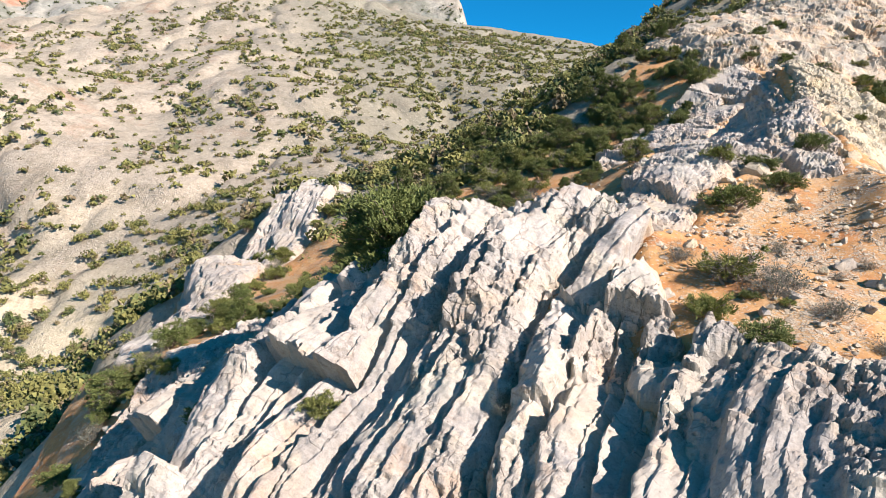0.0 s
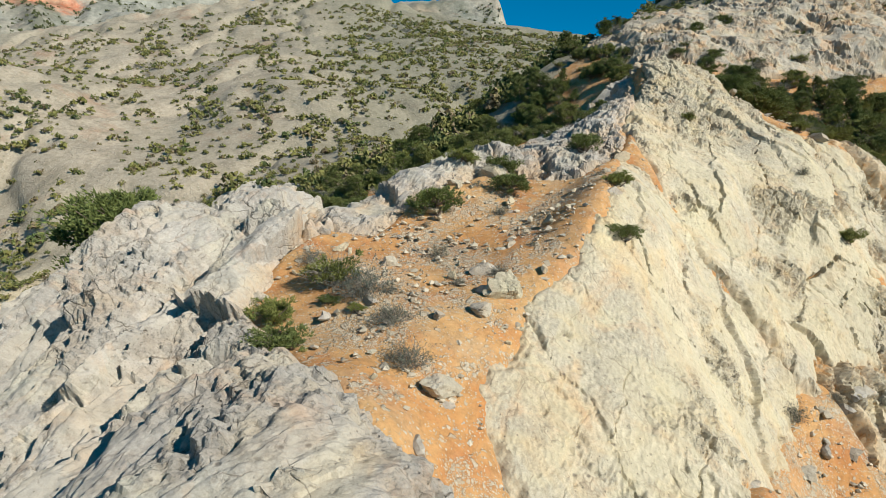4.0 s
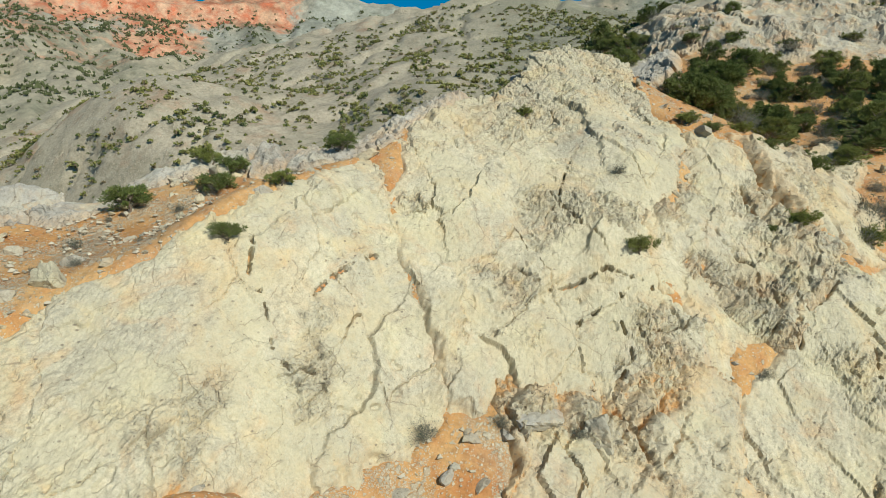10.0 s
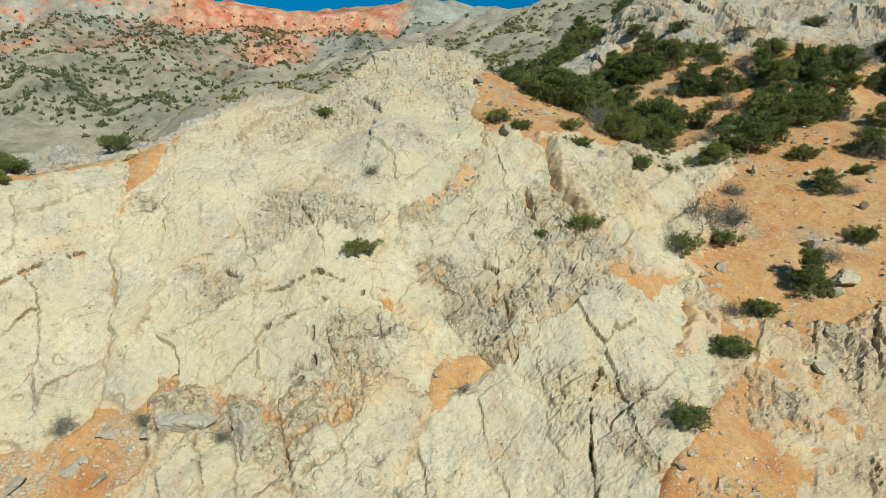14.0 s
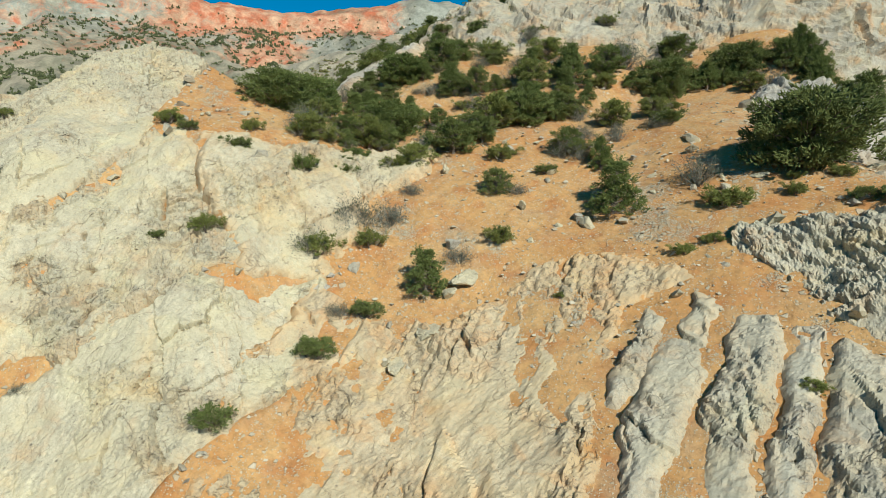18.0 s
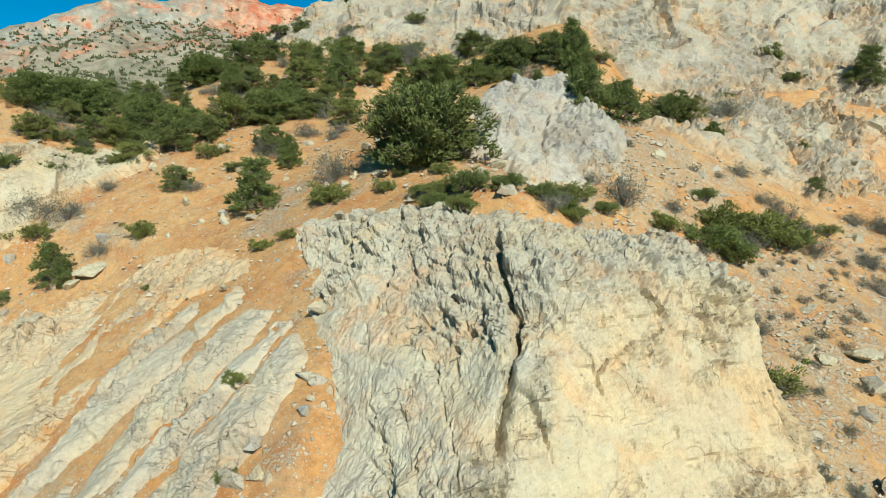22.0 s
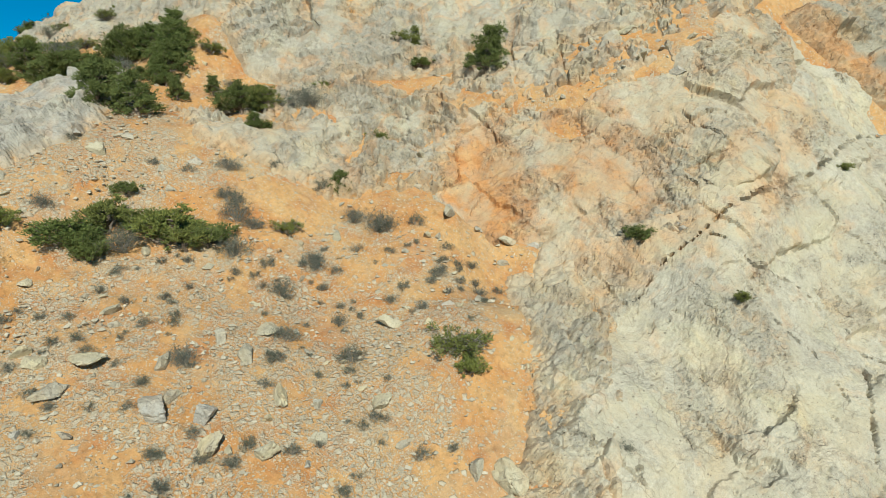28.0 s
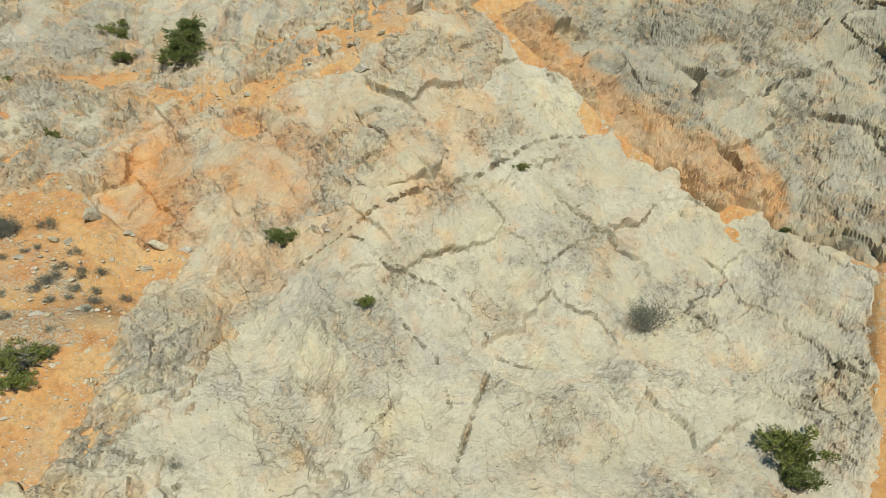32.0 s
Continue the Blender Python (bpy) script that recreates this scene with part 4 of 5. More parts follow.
rock("rock_ledge", [(46.9, 47.6), (52, 47.6), (54.6, 50), (57, 53.2), (60.5, 54.2), (63.6, 53.4), (60.8, 51.4), (61, 47.5), (62, 45), (62, 40), (50, 37), (48.6, 40), (47.6, 43)], 0.1, M_LEDGE,
     "low limestone ribs half buried in orange earth", rough=0.4, big=0.5, blocks=0.25, size=1.7, dirs=((-0.72, -0.45, 0.5), (0.6, 0.4, 0.7)), long=1.8, fins=0.2, along=(0.55, 0.83), fin=1.5, seed=35.5, earth=0.22, rise=0.1, swell=0.6, pieces=("rib", lumps_of(2.6, 4.0)))
slab("slab", dome, [(40.3, 46.3), (38.5, 48.1), (42.1, 51.4), (42.9, 57.4), (45.6, 59.6), (47.3, 57.1), (45.7, 53.5), (46.7, 50.6), (46.3, 48.0), (45.0, 45.4)], 0.085, M_PALE, "pale limestone steps climbing to the trees", rough=0.45, big=0.5, blocks=0.35, size=2.2, seed=37.1, earth=0.18, grow=0.4, rise=0.5, swell=0.6)
rock("rock_ledge", [(14, 60), (19, 56), (24, 60), (29, 66), (35, 72), (34, 77), (28, 75), (22, 71), (16, 66)], 0.13, M_CRAG, "broken grey limestone ledges among bushes behind the crest", rough=0.7, big=0.8, blocks=0.6, size=2.2, seed=39.3, earth=0.14, rise=0.8, swell=0.8, pieces=("ledge", lumps_of(3.6, 12.0)))
RIBS = [
    [(61.3, 47.3), (61.9, 51.7), (62.8, 51.2), (62.5, 48.2), (62, 47.2)],
    [(62.3, 47), (63.7, 52.5), (64.9, 52), (64.5, 48.1), (63.9, 44), (63.2, 43)],
    [(65.3, 42), (65, 48.1), (65.6, 51.8), (66.9, 52), (67.1, 49.8), (66.9, 47.4), (66.6, 42)],
    [(67.6, 43), (67.4, 46.9), (67.4, 51.7), (68.7, 51.3), (68.4, 48.2), (68.3, 43)],
    [(68.7, 43), (68.8, 47.7), (69.1, 51.2), (70.3, 50.4), (71.1, 48.5), (71.5, 43)],
]
for i, o in enumerate(RIBS):
    tagged(rock("rock_rib", o, 0.075, M_CLIFF if i != 3 else M_GREY, "long grey limestone rib sloping down out of the earth", rough=0.35, big=0.2, blocks=0.3, size=2.6, dirs=((-0.62, -0.66, 0.42), (0.5, 0.5, 0.7)), long=1.6, seed=41.0 + 3 * i, rise=0.3, swell=0.12, grow=0.14, ragged=0.55, pieces=("slab", lumps_of(3.0, 9.0 + i))), group="limestone ribs")
rock("rock_ledge", [(71, 78), (75, 77.5), (79, 80), (82, 84), (84.5, 87.5), (82.6, 92.5), (79, 91.5), (74, 88), (70.5, 84)], 0.09, M_UPPER,
     "broken limestone ledges stepping up through orange earth", rough=0.8, big=0.8, blocks=0.4, ledges=0.4, bulge=0.7, lump_size=1.5, size=1.9, seed=55.1, earth=0.16, grow=0.3, rise=0.35, pieces=("ledge", lumps_of(3.2, 5.0)))
rock("rock_ledge", [(80, 92.5), (83, 92.3), (88.4, 96.6), (92.6, 100.6), (94.2, 104), (94, 110), (90, 103), (85, 99.5), (80.5, 95.5)], 0.12, M_UPPER,
     "stony shelf of broken limestone under the high cliff", rough=0.75, big=0.6, blocks=0.4, ledges=0.3, bulge=0.5, lump_size=1.4, size=1.6, seed=57.7, earth=0.16, grow=0.4, rise=0.2, pieces=("ledge", lumps_of(3.2, 6.0)))
rock("rock_outcrop", O["knob"], 0.1, M_CRAG, "rounded grey-white limestone knob above the slope", rough=0.62, big=1.0, blocks=0.4, size=2.0, long=1.1, ledges=0.28, bulge=0.45, lump_size=1.9, seed=61.7, rise=1.2, swell=1.8, grow=1.1, earth=0.03, pieces=("block", lumps_of(2.6, 7.0)))
slab("rock_face", wall, O["cliff"], 0.082, M_CLIFF, "broad grey-cream limestone cliff with slanting cracks", dirs=((0.48, 0.52, 0.7), (-0.29, -0.31, 0.9)), soft=0.12, long=1.3, fall=-45, rough=0.26, big=0.8, blocks=0.3, size=4.4, seed=67.1, warm=lambda p: 0.6 * smooth(4.5, 0.5, beside(p[:, 0], p[:, 1], [(91, 89), (94, 93), (97, 96), (98.5, 100), (98, 105)])), grow=0.6, fins=0.10, along=(0.5, -0.86), fin=2.2,
     cracks=[([(97.7, 95.3), (100.1, 96.3), (101.5, 98.9), (103.5, 99.7), (104.9, 99.7), (106.3, 100.6)], 0.1, 0.5),
             ([(96, 91.5), (96.4, 93.3), (97.6, 95), (99, 98.1), (100, 102.1), (100.9, 105.6), (101.2, 110.6), (102.5, 115.2)], 0.11, 0.55),
             ([(105.1, 98.3), (105.7, 96.4), (106.7, 93.8)], 0.2, 0.6), ([(101.5, 96), (103.2, 96.6), (105.5, 95.2)], 0.08, 0.4)])
rock("rock_apron", [(91, 86.5), (90, 89), (92.5, 91), (95.5, 89.5), (98.5, 86), (101.5, 81.5), (100, 78), (97.2, 80.5), (95.2, 84)], 0.075, M_CLIFF,
     "broken pale limestone apron along the foot of the cliff", fall=-35, rough=0.75, big=0.6, blocks=0.35, size=1.5, bulge=0.55, lump_size=1.3, ledges=0.2, seed=69.4, earth=0.14, grow=0.25, rise=0.35, pieces=("block", lumps_of(2.8, 15.0)))
slab("rock_face", wall, O["ochre_wall"], 0.085, M_OCHRE, "ochre-stained limestone wall with a shallow hollow", fall=-58, rough=0.5, big=0.7, blocks=0.4, size=2.8, dirs=((0.48, 0.52, 0.7), (-0.29, -0.31, 0.9)), soft=0.13, warm=lambda p: np.maximum(0.95 * np.exp(-(((p[:, 0] - 86) / 4.6) ** 2) - ((p[:, 1] - 90.5) / 3.0) ** 2), 0.62 * np.exp(-(((p[:, 0] - 91) / 6) ** 2) - ((p[:, 1] - 95) / 5.0) ** 2)), seed=73.3, grow=0.8)
rock("cliff", O["upper_cliff"], 0.17, M_UPPER, "high pale limestone cliff with ochre bands above the trees", fall=-70, rough=0.6, big=1.2, blocks=0.5, ledges=0.6, step=1.1, size=3.2, seed=79.9, rise=1.6, swell=6.0, earth=0.08, pieces=("crag", lumps_of(9.0, 8.0)))
slab("rock_face", wall, O["east_wall"], 0.1, M_RUST, "orange limestone wall behind the big cliff", fall=-38, rough=0.45, big=0.9, blocks=0.75, size=3.2, warm=lambda p: np.maximum(smooth(2.4, 0.6, beside(p[:, 0], p[:, 1], [(95.8, 111.7), (102.2, 115.2), (108.9, 116.8), (111.6, 118.6)])), 0.75 * smooth(55, 59, p[:, 2]) * smooth(113, 108, p[:, 0])), dirs=((0.48, 0.52, 0.7), (-0.29, -0.31, 0.9)), soft=0.13, seed=83.3, rise=1.2, swell=3.0)

FACES = [(75.0, 57.0, 43.7, -8, 11), (72.5, 53.5, 42.0, -100, 49), (80.6, 53.6, 40.6, -38, 66), (82.6, 59.6, 39.5, 28, 70), (72.0, 57.5, 43.6, 110, 25)]


def buttress_height(x, y):
    total = np.zeros(len(x))
    for ax, ay, az, fall, dip in FACES:
        t = math.tan(radians(dip))
        h = az - t * (math.cos(radians(fall)) * (x - ax) + math.sin(radians(fall)) * (y - ay))
        total += np.exp(-np.clip(h - 40, -30, 30) / 0.45)
    return np.maximum(40 - 0.45 * np.log(total), land(x, y) - 2.2)


def free(x, y):
    return np.full(len(x), 9.0)


buttress = sheet("rock_buttress", np.arange(-100.7, -80.1, 0.06), np.arange(16.6, 37.6, 0.034),
                 lambda x, y: (inside(x, y, BUTTRESS) > -1.5), buttress_height, M_YELLOW, turn=(math.cos(radians(-38)), math.sin(radians(-38))),
                 facets=True, pieces=("face", lumps_of(4.5, 11.0)), relief=rock_relief(free, soft=0.11, long=1.5, dirs=((0.75, 0.55, 0.36), (-0.2, -0.5, 0.85)), rough=0.36, crown=lambda p: smooth(39.8, 42.8, p[:, 2] + 0.8 * fbm(p, 3.0, 3, shift=5.0)), warm=lambda p: 0.8 * smooth(76.5, 81.0, p[:, 0] + 0.25 * (p[:, 1] - 52)) * smooth(43.4, 40.5, p[:, 2]), big=0.7, blocks=0.14, size=2.2, seed=89.0, ledges=0.3, bulge=0.24, lump_size=1.8, fins=0.05, along=(0.2, -0.98), fin=1.3,
                                    cracks=[([(75.6, 54.6), (76.8, 53), (78.4, 51.2), (79.2, 49)], 0.28, 1.0), ([(71, 56.4), (71.6, 54), (72.2, 51.6)], 0.2, 0.8)]))
tagged(buttress, "steep limestone buttress, grey beside a yellow face", "rock")


# ---- boulders and gravel ----
def lump(name, seed, flat, material, detail=4):
    bm = bmesh.new()
    bmesh.ops.create_icosphere(bm, subdivisions=detail, radius=1.0)
    p = np.array([v.co[:] for v in bm.verts])
    r = np.random.default_rng(int(seed))
    cut = r.normal(size=(11, 3))
    cut /= np.linalg.norm(cut, axis=1, keepdims=True)
    k = np.clip((p @ cut.T) / r.uniform(0.4, 0.85, 11), 1e-3, None).max(1)
    p = p / np.maximum(k, 0.7)[:, None]
    e, _, t = cells(p, 0.55, seed)
    k = 1 + 0.12 * fbm(p, 0.9, 4, 0.6, seed) + 0.35 * t - 0.06 * np.exp(-((e / 0.05) ** 2)) + 0.06 * fbm(p, 0.2, 2, 0.6, seed)
    p = p * k[:, None] * (0.58, 0.48, 0.6 * flat)
    for v, c in zip(bm.verts, p):
        v.co = c
    for fc in bm.faces:
        fc.smooth = False
    me = bpy.data.meshes.new(name)
    bm.to_mesh(me)
    bm.free()
    for key, v in (("rough", 0.25), ("earth", 0.08)):
        me.attributes.new(key, "FLOAT", "POINT").data.foreach_set("value", np.full(len(p), v, np.float32))
    me.materials.append(material)
    return me


LUMPS = [lump("boulder", 3.0 + 7 * i, (0.7, 0.8, 0.6, 0.85, 0.7, 0.65)[i], (M_CRAG, M_PALE, M_CLIFF, M_PALE, M_PALE, M_CLIFF)[i]) for i in range(6)]
rnd = random.Random(5)


def ground_at(x, y):
    return float(heights(np.array([float(x)]), np.array([float(y)]))[0])


def boulder(x, y, size, label="grey limestone boulder lying on orange earth"):
    ob = new("boulder", rnd.choice(LUMPS))
    s = [size * rnd.uniform(0.8, 1.25) for _ in range(3)]
    ob.matrix_basis = pose(x, y, ground_at(x, y) + 0.16 * size, rnd.uniform(-15, 15), rnd.uniform(-15, 15), rnd.uniform(0, 360)) @ Matrix.Diagonal((*s, 1))
    tagged(ob, label, "boulder", "boulders on the slopes")


for x, y, s in [(53.5, 51.1, 1.3), (52.9, 50.2, 0.9), (53, 48.1, 1.3), (52.6, 46.3, 1.0), (47.9, 49.3, 0.7), (85.2, 68.2, 1.0), (84.4, 66.6, 0.9), (83.5, 66.1, 0.7),
                (88.2, 73.4, 1.0), (86.7, 73, 0.7), (91.2, 70.2, 1.1), (92.3, 71.9, 0.9), (13.5, 17.4, 1.1), (15.5, 21.7, 1.1), (14.5, 20.5, 0.8), (97.8, 78.6, 1.5), (98.8, 77.2, 1.2), (96.4, 78.9, 0.9), (99.9, 76.6, 1.0), (92.6, 77.0, 0.9), (88.9, 69.3, 1.3), (89.9, 70.8, 1.1), (86.0, 66.6, 1.2), (97.6, 79.8, 1.4)]:
    boulder(x, y, s)
for x, y, s in [(31.2, 30.4, 2.2), (33.2, 31.3, 2.0)]:
    boulder(x, y, s, "pale limestone block leaning at the foot of the dome")
for outline, n, lo, hi in ((SCREE[0], 26, 0.3, 0.9), (SCREE[1], 36, 0.2, 0.55), (SCREE[4], 26, 0.3, 0.9), ([(50, 50), (60, 54), (66, 58), (66, 64), (52, 64), (44, 58), (47, 52)], 34, 0.25, 0.8), ([(72, 46), (76, 44), (72, 50), (71, 52)], 8, 0.3, 0.9)):
    q = np.array(outline)
    done = 0
    while done < n:
        x, y = rnd.uniform(q[:, 0].min(), q[:, 0].max()), rnd.uniform(q[:, 1].min(), q[:, 1].max())
        if inside(np.array([x]), np.array([y]), outline)[0] > 0:
            boulder(x, y, lo + (hi - lo) * rnd.random() ** 2.2)
            done += 1


def scatter(name, material, p, size, flat=0.6, verts=None, faces=None, label="", category="", wild=0.45):
    """Many small pieces as one mesh."""
    r = np.random.default_rng(len(p))
    base, tri = verts, faces
    k = len(base)
    a = r.uniform(0, 6.283, len(p))
    v = np.repeat(base[None], len(p), 0) * (1 + wild * r.uniform(-1, 1, (len(p), k, 3)))
    v *= size[:, None, None] * np.array((1, 1, flat))
    c, s = np.cos(a)[:, None], np.sin(a)[:, None]
    v = np.stack([v[:, :, 0] * c - v[:, :, 1] * s, v[:, :, 0] * s + v[:, :, 1] * c, v[:, :, 2]], 2) + p[:, None, :]
    f = (np.array(tri)[None] + (np.arange(len(p)) * k)[:, None, None]).reshape(-1, 3)
    me = bpy.data.meshes.new(name)
    v = v.reshape(-1, 3)
    me.vertices.add(len(v))
    me.vertices.foreach_set("co", v.astype(np.float32).ravel())
    me.loops.add(f.size)
    me.loops.foreach_set("vertex_index", f.astype(np.int32).ravel())
    me.polygons.add(len(f))
    me.polygons.foreach_set("loop_start", np.arange(0, f.size, 3, dtype=np.int32))
    me.polygons.foreach_set("use_smooth", np.zeros(len(f), bool))
    me.update(calc_edges=True)
    me.materials.append(material)
    return tagged(new(name, me), label, category, kind="stuff")


def stone_material():
    n = Nodes("gravel_stone")
    col = n.mix(n.island, (0.36, 0.325, 0.24), (0.56, 0.51, 0.395))
    col = n.mix(n.math("MULTIPLY", n.noise(9.0, 4), 0.35), col, (0.40, 0.27, 0.155))
    return n.done(col, 0.93)


OCTA = np.array([(0.5, 0, 0), (0, 0.5, 0), (-0.5, 0, 0), (0, -0.5, 0), (0.05, 0, 0.5), (0, 0, -0.5), (0.32, 0.3, 0.25), (-0.3, -0.3, 0.28)])
OCTA_F = [(0, 6, 4), (6, 1, 4), (1, 2, 4), (2, 7, 4), (7, 3, 4), (3, 0, 4), (0, 1, 6), (2, 3, 7), (1, 0, 5), (2, 1, 5), (3, 2, 5), (0, 3, 5)]
r = np.random.default_rng(21)
gx, gy = r.uniform(-2, 118, 300000), r.uniform(8, 112, 300000)
chance = 0.16 + 0.5 * scree_at(gx, gy)
p3 = np.stack([gx, gy, 0 * gx], 1)
chance *= 0.25 + smooth(-0.25, 0.3, fbm(p3, 2.6, 3, shift=70.0))
d = left_of_path(gx, gy)
chance *= (d > 6) & (d < 46)
for o in OUTLINES.values():
    chance *= inside(gx, gy, o) < -0.1
ok = r.random(len(gx)) < chance
gx, gy = gx[ok], gy[ok]
gs = 0.06 + 0.26 * r.random(len(gx)) ** 5
scatter("gravel", stone_material(), np.stack([gx, gy, heights(gx, gy) + 0.05], 1), gs, 0.7, OCTA, OCTA_F, "loose grey limestone gravel on the earth slopes", "gravel")


ball = bmesh.new()
bmesh.ops.create_icosphere(ball, subdivisions=2, radius=1.0)
BALL = np.array([v.co[:] for v in ball.verts])
ball.verts.index_update()
BALL_F = [tuple(v.index for v in fc.verts) for fc in ball.faces]
ball.free()


def chipped(seed):
    """An angular stone: a ball cut flat by a few random planes."""
    r = np.random.default_rng(seed)
    cut = r.normal(size=(9, 3))
    cut /= np.linalg.norm(cut, axis=1, keepdims=True)
    far_off = r.uniform(0.35, 0.8, 9)
    k = np.clip((BALL @ cut.T) / far_off, 1e-3, None).max(1)
    return BALL / np.maximum(k, 0.6)[:, None] * (0.62, 0.45, 0.5)


for scale, material, seed in ((1.0, M_PALE, 5), (0.8, M_CRAG, 6), (0.9, M_CLIFF, 7), (0.7, M_PALE, 8), (0.7, M_GREY, 9)):
    r = np.random.default_rng(seed)
    gx, gy = r.uniform(-20, 118, 42000), r.uniform(8, 112, 42000)
    d = left_of_path(gx, gy)
    p3 = np.stack([gx, gy, 0 * gx], 1)
    near = np.full(len(gx), -99.0)
    for o in list(OUTLINES.values()) + [BUTTRESS]:
        near = np.maximum(near, inside(gx, gy, o))
    chance = 0.2 * smooth(-2.0, -0.2, near) + 0.03 + 0.02 * scree_at(gx, gy)
    chance *= smooth(-0.1, 0.35, fbm(p3, 3.4, 3, 0.5, 7.0 * seed)) * (near < 0.3) * (d > 6) * (d < 56)
    ok = r.random(len(gx)) < chance
    gx, gy = gx[ok], gy[ok]
    gs = scale * (0.22 + 0.95 * r.random(len(gx)) ** 3)
    heap = scatter("rubble", material, np.stack([gx, gy, heights(gx, gy) + 0.04 * gs], 1), gs, 0.8, chipped(seed), BALL_F, "angular pale limestone rubble half sunk in orange earth", "rubble", 0.07)
    for key, v in (("rough", 0.45), ("earth", 0.16)):
        heap.data.attributes.new(key, "FLOAT", "POINT").data.foreach_set("value", np.full(len(heap.data.vertices), v, np.float32))


# ---- plants ----
def tube(bm, pts, r0, r1, sides=5):
    ring = None
    for i, p in enumerate(pts):
        k = i / (len(pts) - 1)
        rad = r0 + (r1 - r0) * k
        axis = (pts[min(i + 1, len(pts) - 1)] - pts[max(i - 1, 0)]).normalized()
        u = axis.orthogonal().normalized()
        v = axis.cross(u)
        now = [bm.verts.new(p + rad * (u * math.cos(6.2832 * j / sides) + v * math.sin(6.2832 * j / sides))) for j in range(sides)]
        if ring:
            for j in range(sides):
                bm.faces.new((ring[j], ring[(j + 1) % sides], now[(j + 1) % sides], now[j])).smooth = True
        ring = now


def sprigs(name, at, out, length, width, material, rng):
    """Many small leafy sprigs, each a three-sided spike."""
    n = len(at)
    out = out / (np.linalg.norm(out, axis=1, keepdims=True) + 1e-9)
    side = np.cross(out, rng.normal(size=(n, 3)))
    side /= np.linalg.norm(side, axis=1, keepdims=True) + 1e-9
    other = np.cross(out, side)
    ln = length * rng.uniform(0.6, 1.5, (n, 1))
    w = width * rng.uniform(0.7, 1.4, (n, 1))
    v = np.stack([at + side * w, at + (-0.5 * side + 0.87 * other) * w, at + (-0.5 * side - 0.87 * other) * w, at + out * ln], 1).reshape(-1, 3)
    f = (np.array([(0, 1, 3), (1, 2, 3), (2, 0, 3)])[None] + (4 * np.arange(n))[:, None, None]).reshape(-1, 3)
    me = bpy.data.meshes.new(name)
    me.vertices.add(len(v))
    me.vertices.foreach_set("co", v.astype(np.float32).ravel())
    me.loops.add(f.size)
    me.loops.foreach_set("vertex_index", f.astype(np.int32).ravel())
    me.polygons.add(len(f))
    me.polygons.foreach_set("loop_start", np.arange(0, f.size, 3, dtype=np.int32))
    me.polygons.foreach_set("use_smooth", np.zeros(len(f), bool))
    me.update(calc_edges=True)
    me.materials.append(material)
    return me


def juniper(seed, tall, limbs, per, shape, material, grey=0.0, leaf=1.0, pad=1.0):
    """An evergreen of width 1: the meshes of its trunk and of its crown. shape: bush, round or cone."""
    rng = np.random.default_rng(seed)
    bm = bmesh.new()
    at, out = [], []
    trunks = 1 if shape != "bush" else 3
    tops = []
    for k in range(trunks):
        lean = Vector((rng.normal() * 0.12, rng.normal() * 0.12, 1.0)) if trunks == 1 else Vector((math.cos(2.1 * k + seed), math.sin(2.1 * k + seed), 0.9)) * 0.5
        pts = [Vector((0, 0, -0.06)) + lean * (tall * 0.75 * i / 4) + Vector((rng.normal() * 0.02, rng.normal() * 0.02, 0)) for i in range(5)]
        tube(bm, pts, 0.045, 0.012, 6)
        tops.append(pts)
    for i in range(limbs):
        k = (i + 0.5) / limbs
        a = i * 2.399 + rng.normal() * 0.4
        if shape == "cone":
            h0, reach, up = 0.06 + 0.9 * k, 0.5 * (1.0 - 0.86 * k) * rng.uniform(0.75, 1.15), 0.25
        elif shape == "round":
            h0 = 0.10 + 0.78 * k
            reach, up = 0.5 * math.sqrt(max(0.05, 1 - (1.75 * (k - 0.4)) ** 2)) * rng.uniform(0.4, 1.3), 0.35
        else:
            h0, reach, up = 0.08 + 0.5 * k, 0.5 * (1.05 - 0.6 * k) * rng.uniform(0.45, 1.15), 0.55
        root = tops[i % trunks][min(4, int(h0 * 4))].copy()
        root.z = max(0.02, h0 * tall * 0.85)
        way = Vector((math.cos(a), math.sin(a), up * rng.uniform(0.3, 1.2)))
        tip = root + way * reach
        mid = (root + tip) / 2 + Vector((0, 0, 0.05 * rng.normal()))
        tube(bm, [root, mid, tip], 0.016, 0.004, 4)
        if rng.random() < grey:
            for _ in range(10):
                e = tip + Vector(rng.normal(size=3) * 0.12)
                tube(bm, [mid, (mid + e) / 2 + Vector(rng.normal(size=3) * 0.02), e], 0.006, 0.002, 3)
            continue
        pads = 2 + int(rng.integers(0, 3))
        for _ in range(pads):
            c = mid.lerp(tip, rng.uniform(0.35, 1.1)) + Vector(rng.normal(size=3) * (0.07, 0.07, 0.045))
            n = per // pads
            g = rng.normal(size=(n, 3))
            g /= np.linalg.norm(g, axis=1, keepdims=True)
            g *= rng.random((n, 1)) ** 0.4 * np.array((0.10, 0.10, 0.07)) * rng.uniform(0.55, 1.3) * pad
            at.append(np.array(c) + g)
            out.append(g * 9 + np.array((way.x, way.y, 0.75)) * 0.8 + rng.normal(size=(n, 3)) * 0.55)
    trunk = bpy.data.meshes.new("trunk")
    bm.to_mesh(trunk)
    bm.free()
    trunk.materials.append(M_BARK if grey < 0.2 else M_TWIG)
    at, out = np.concatenate(at), np.concatenate(out)
    at[:, 2] = np.maximum(at[:, 2], 0.01)
    return trunk, sprigs("crown", at, out, 0.055 * leaf, 0.0125 * leaf, material, rng)


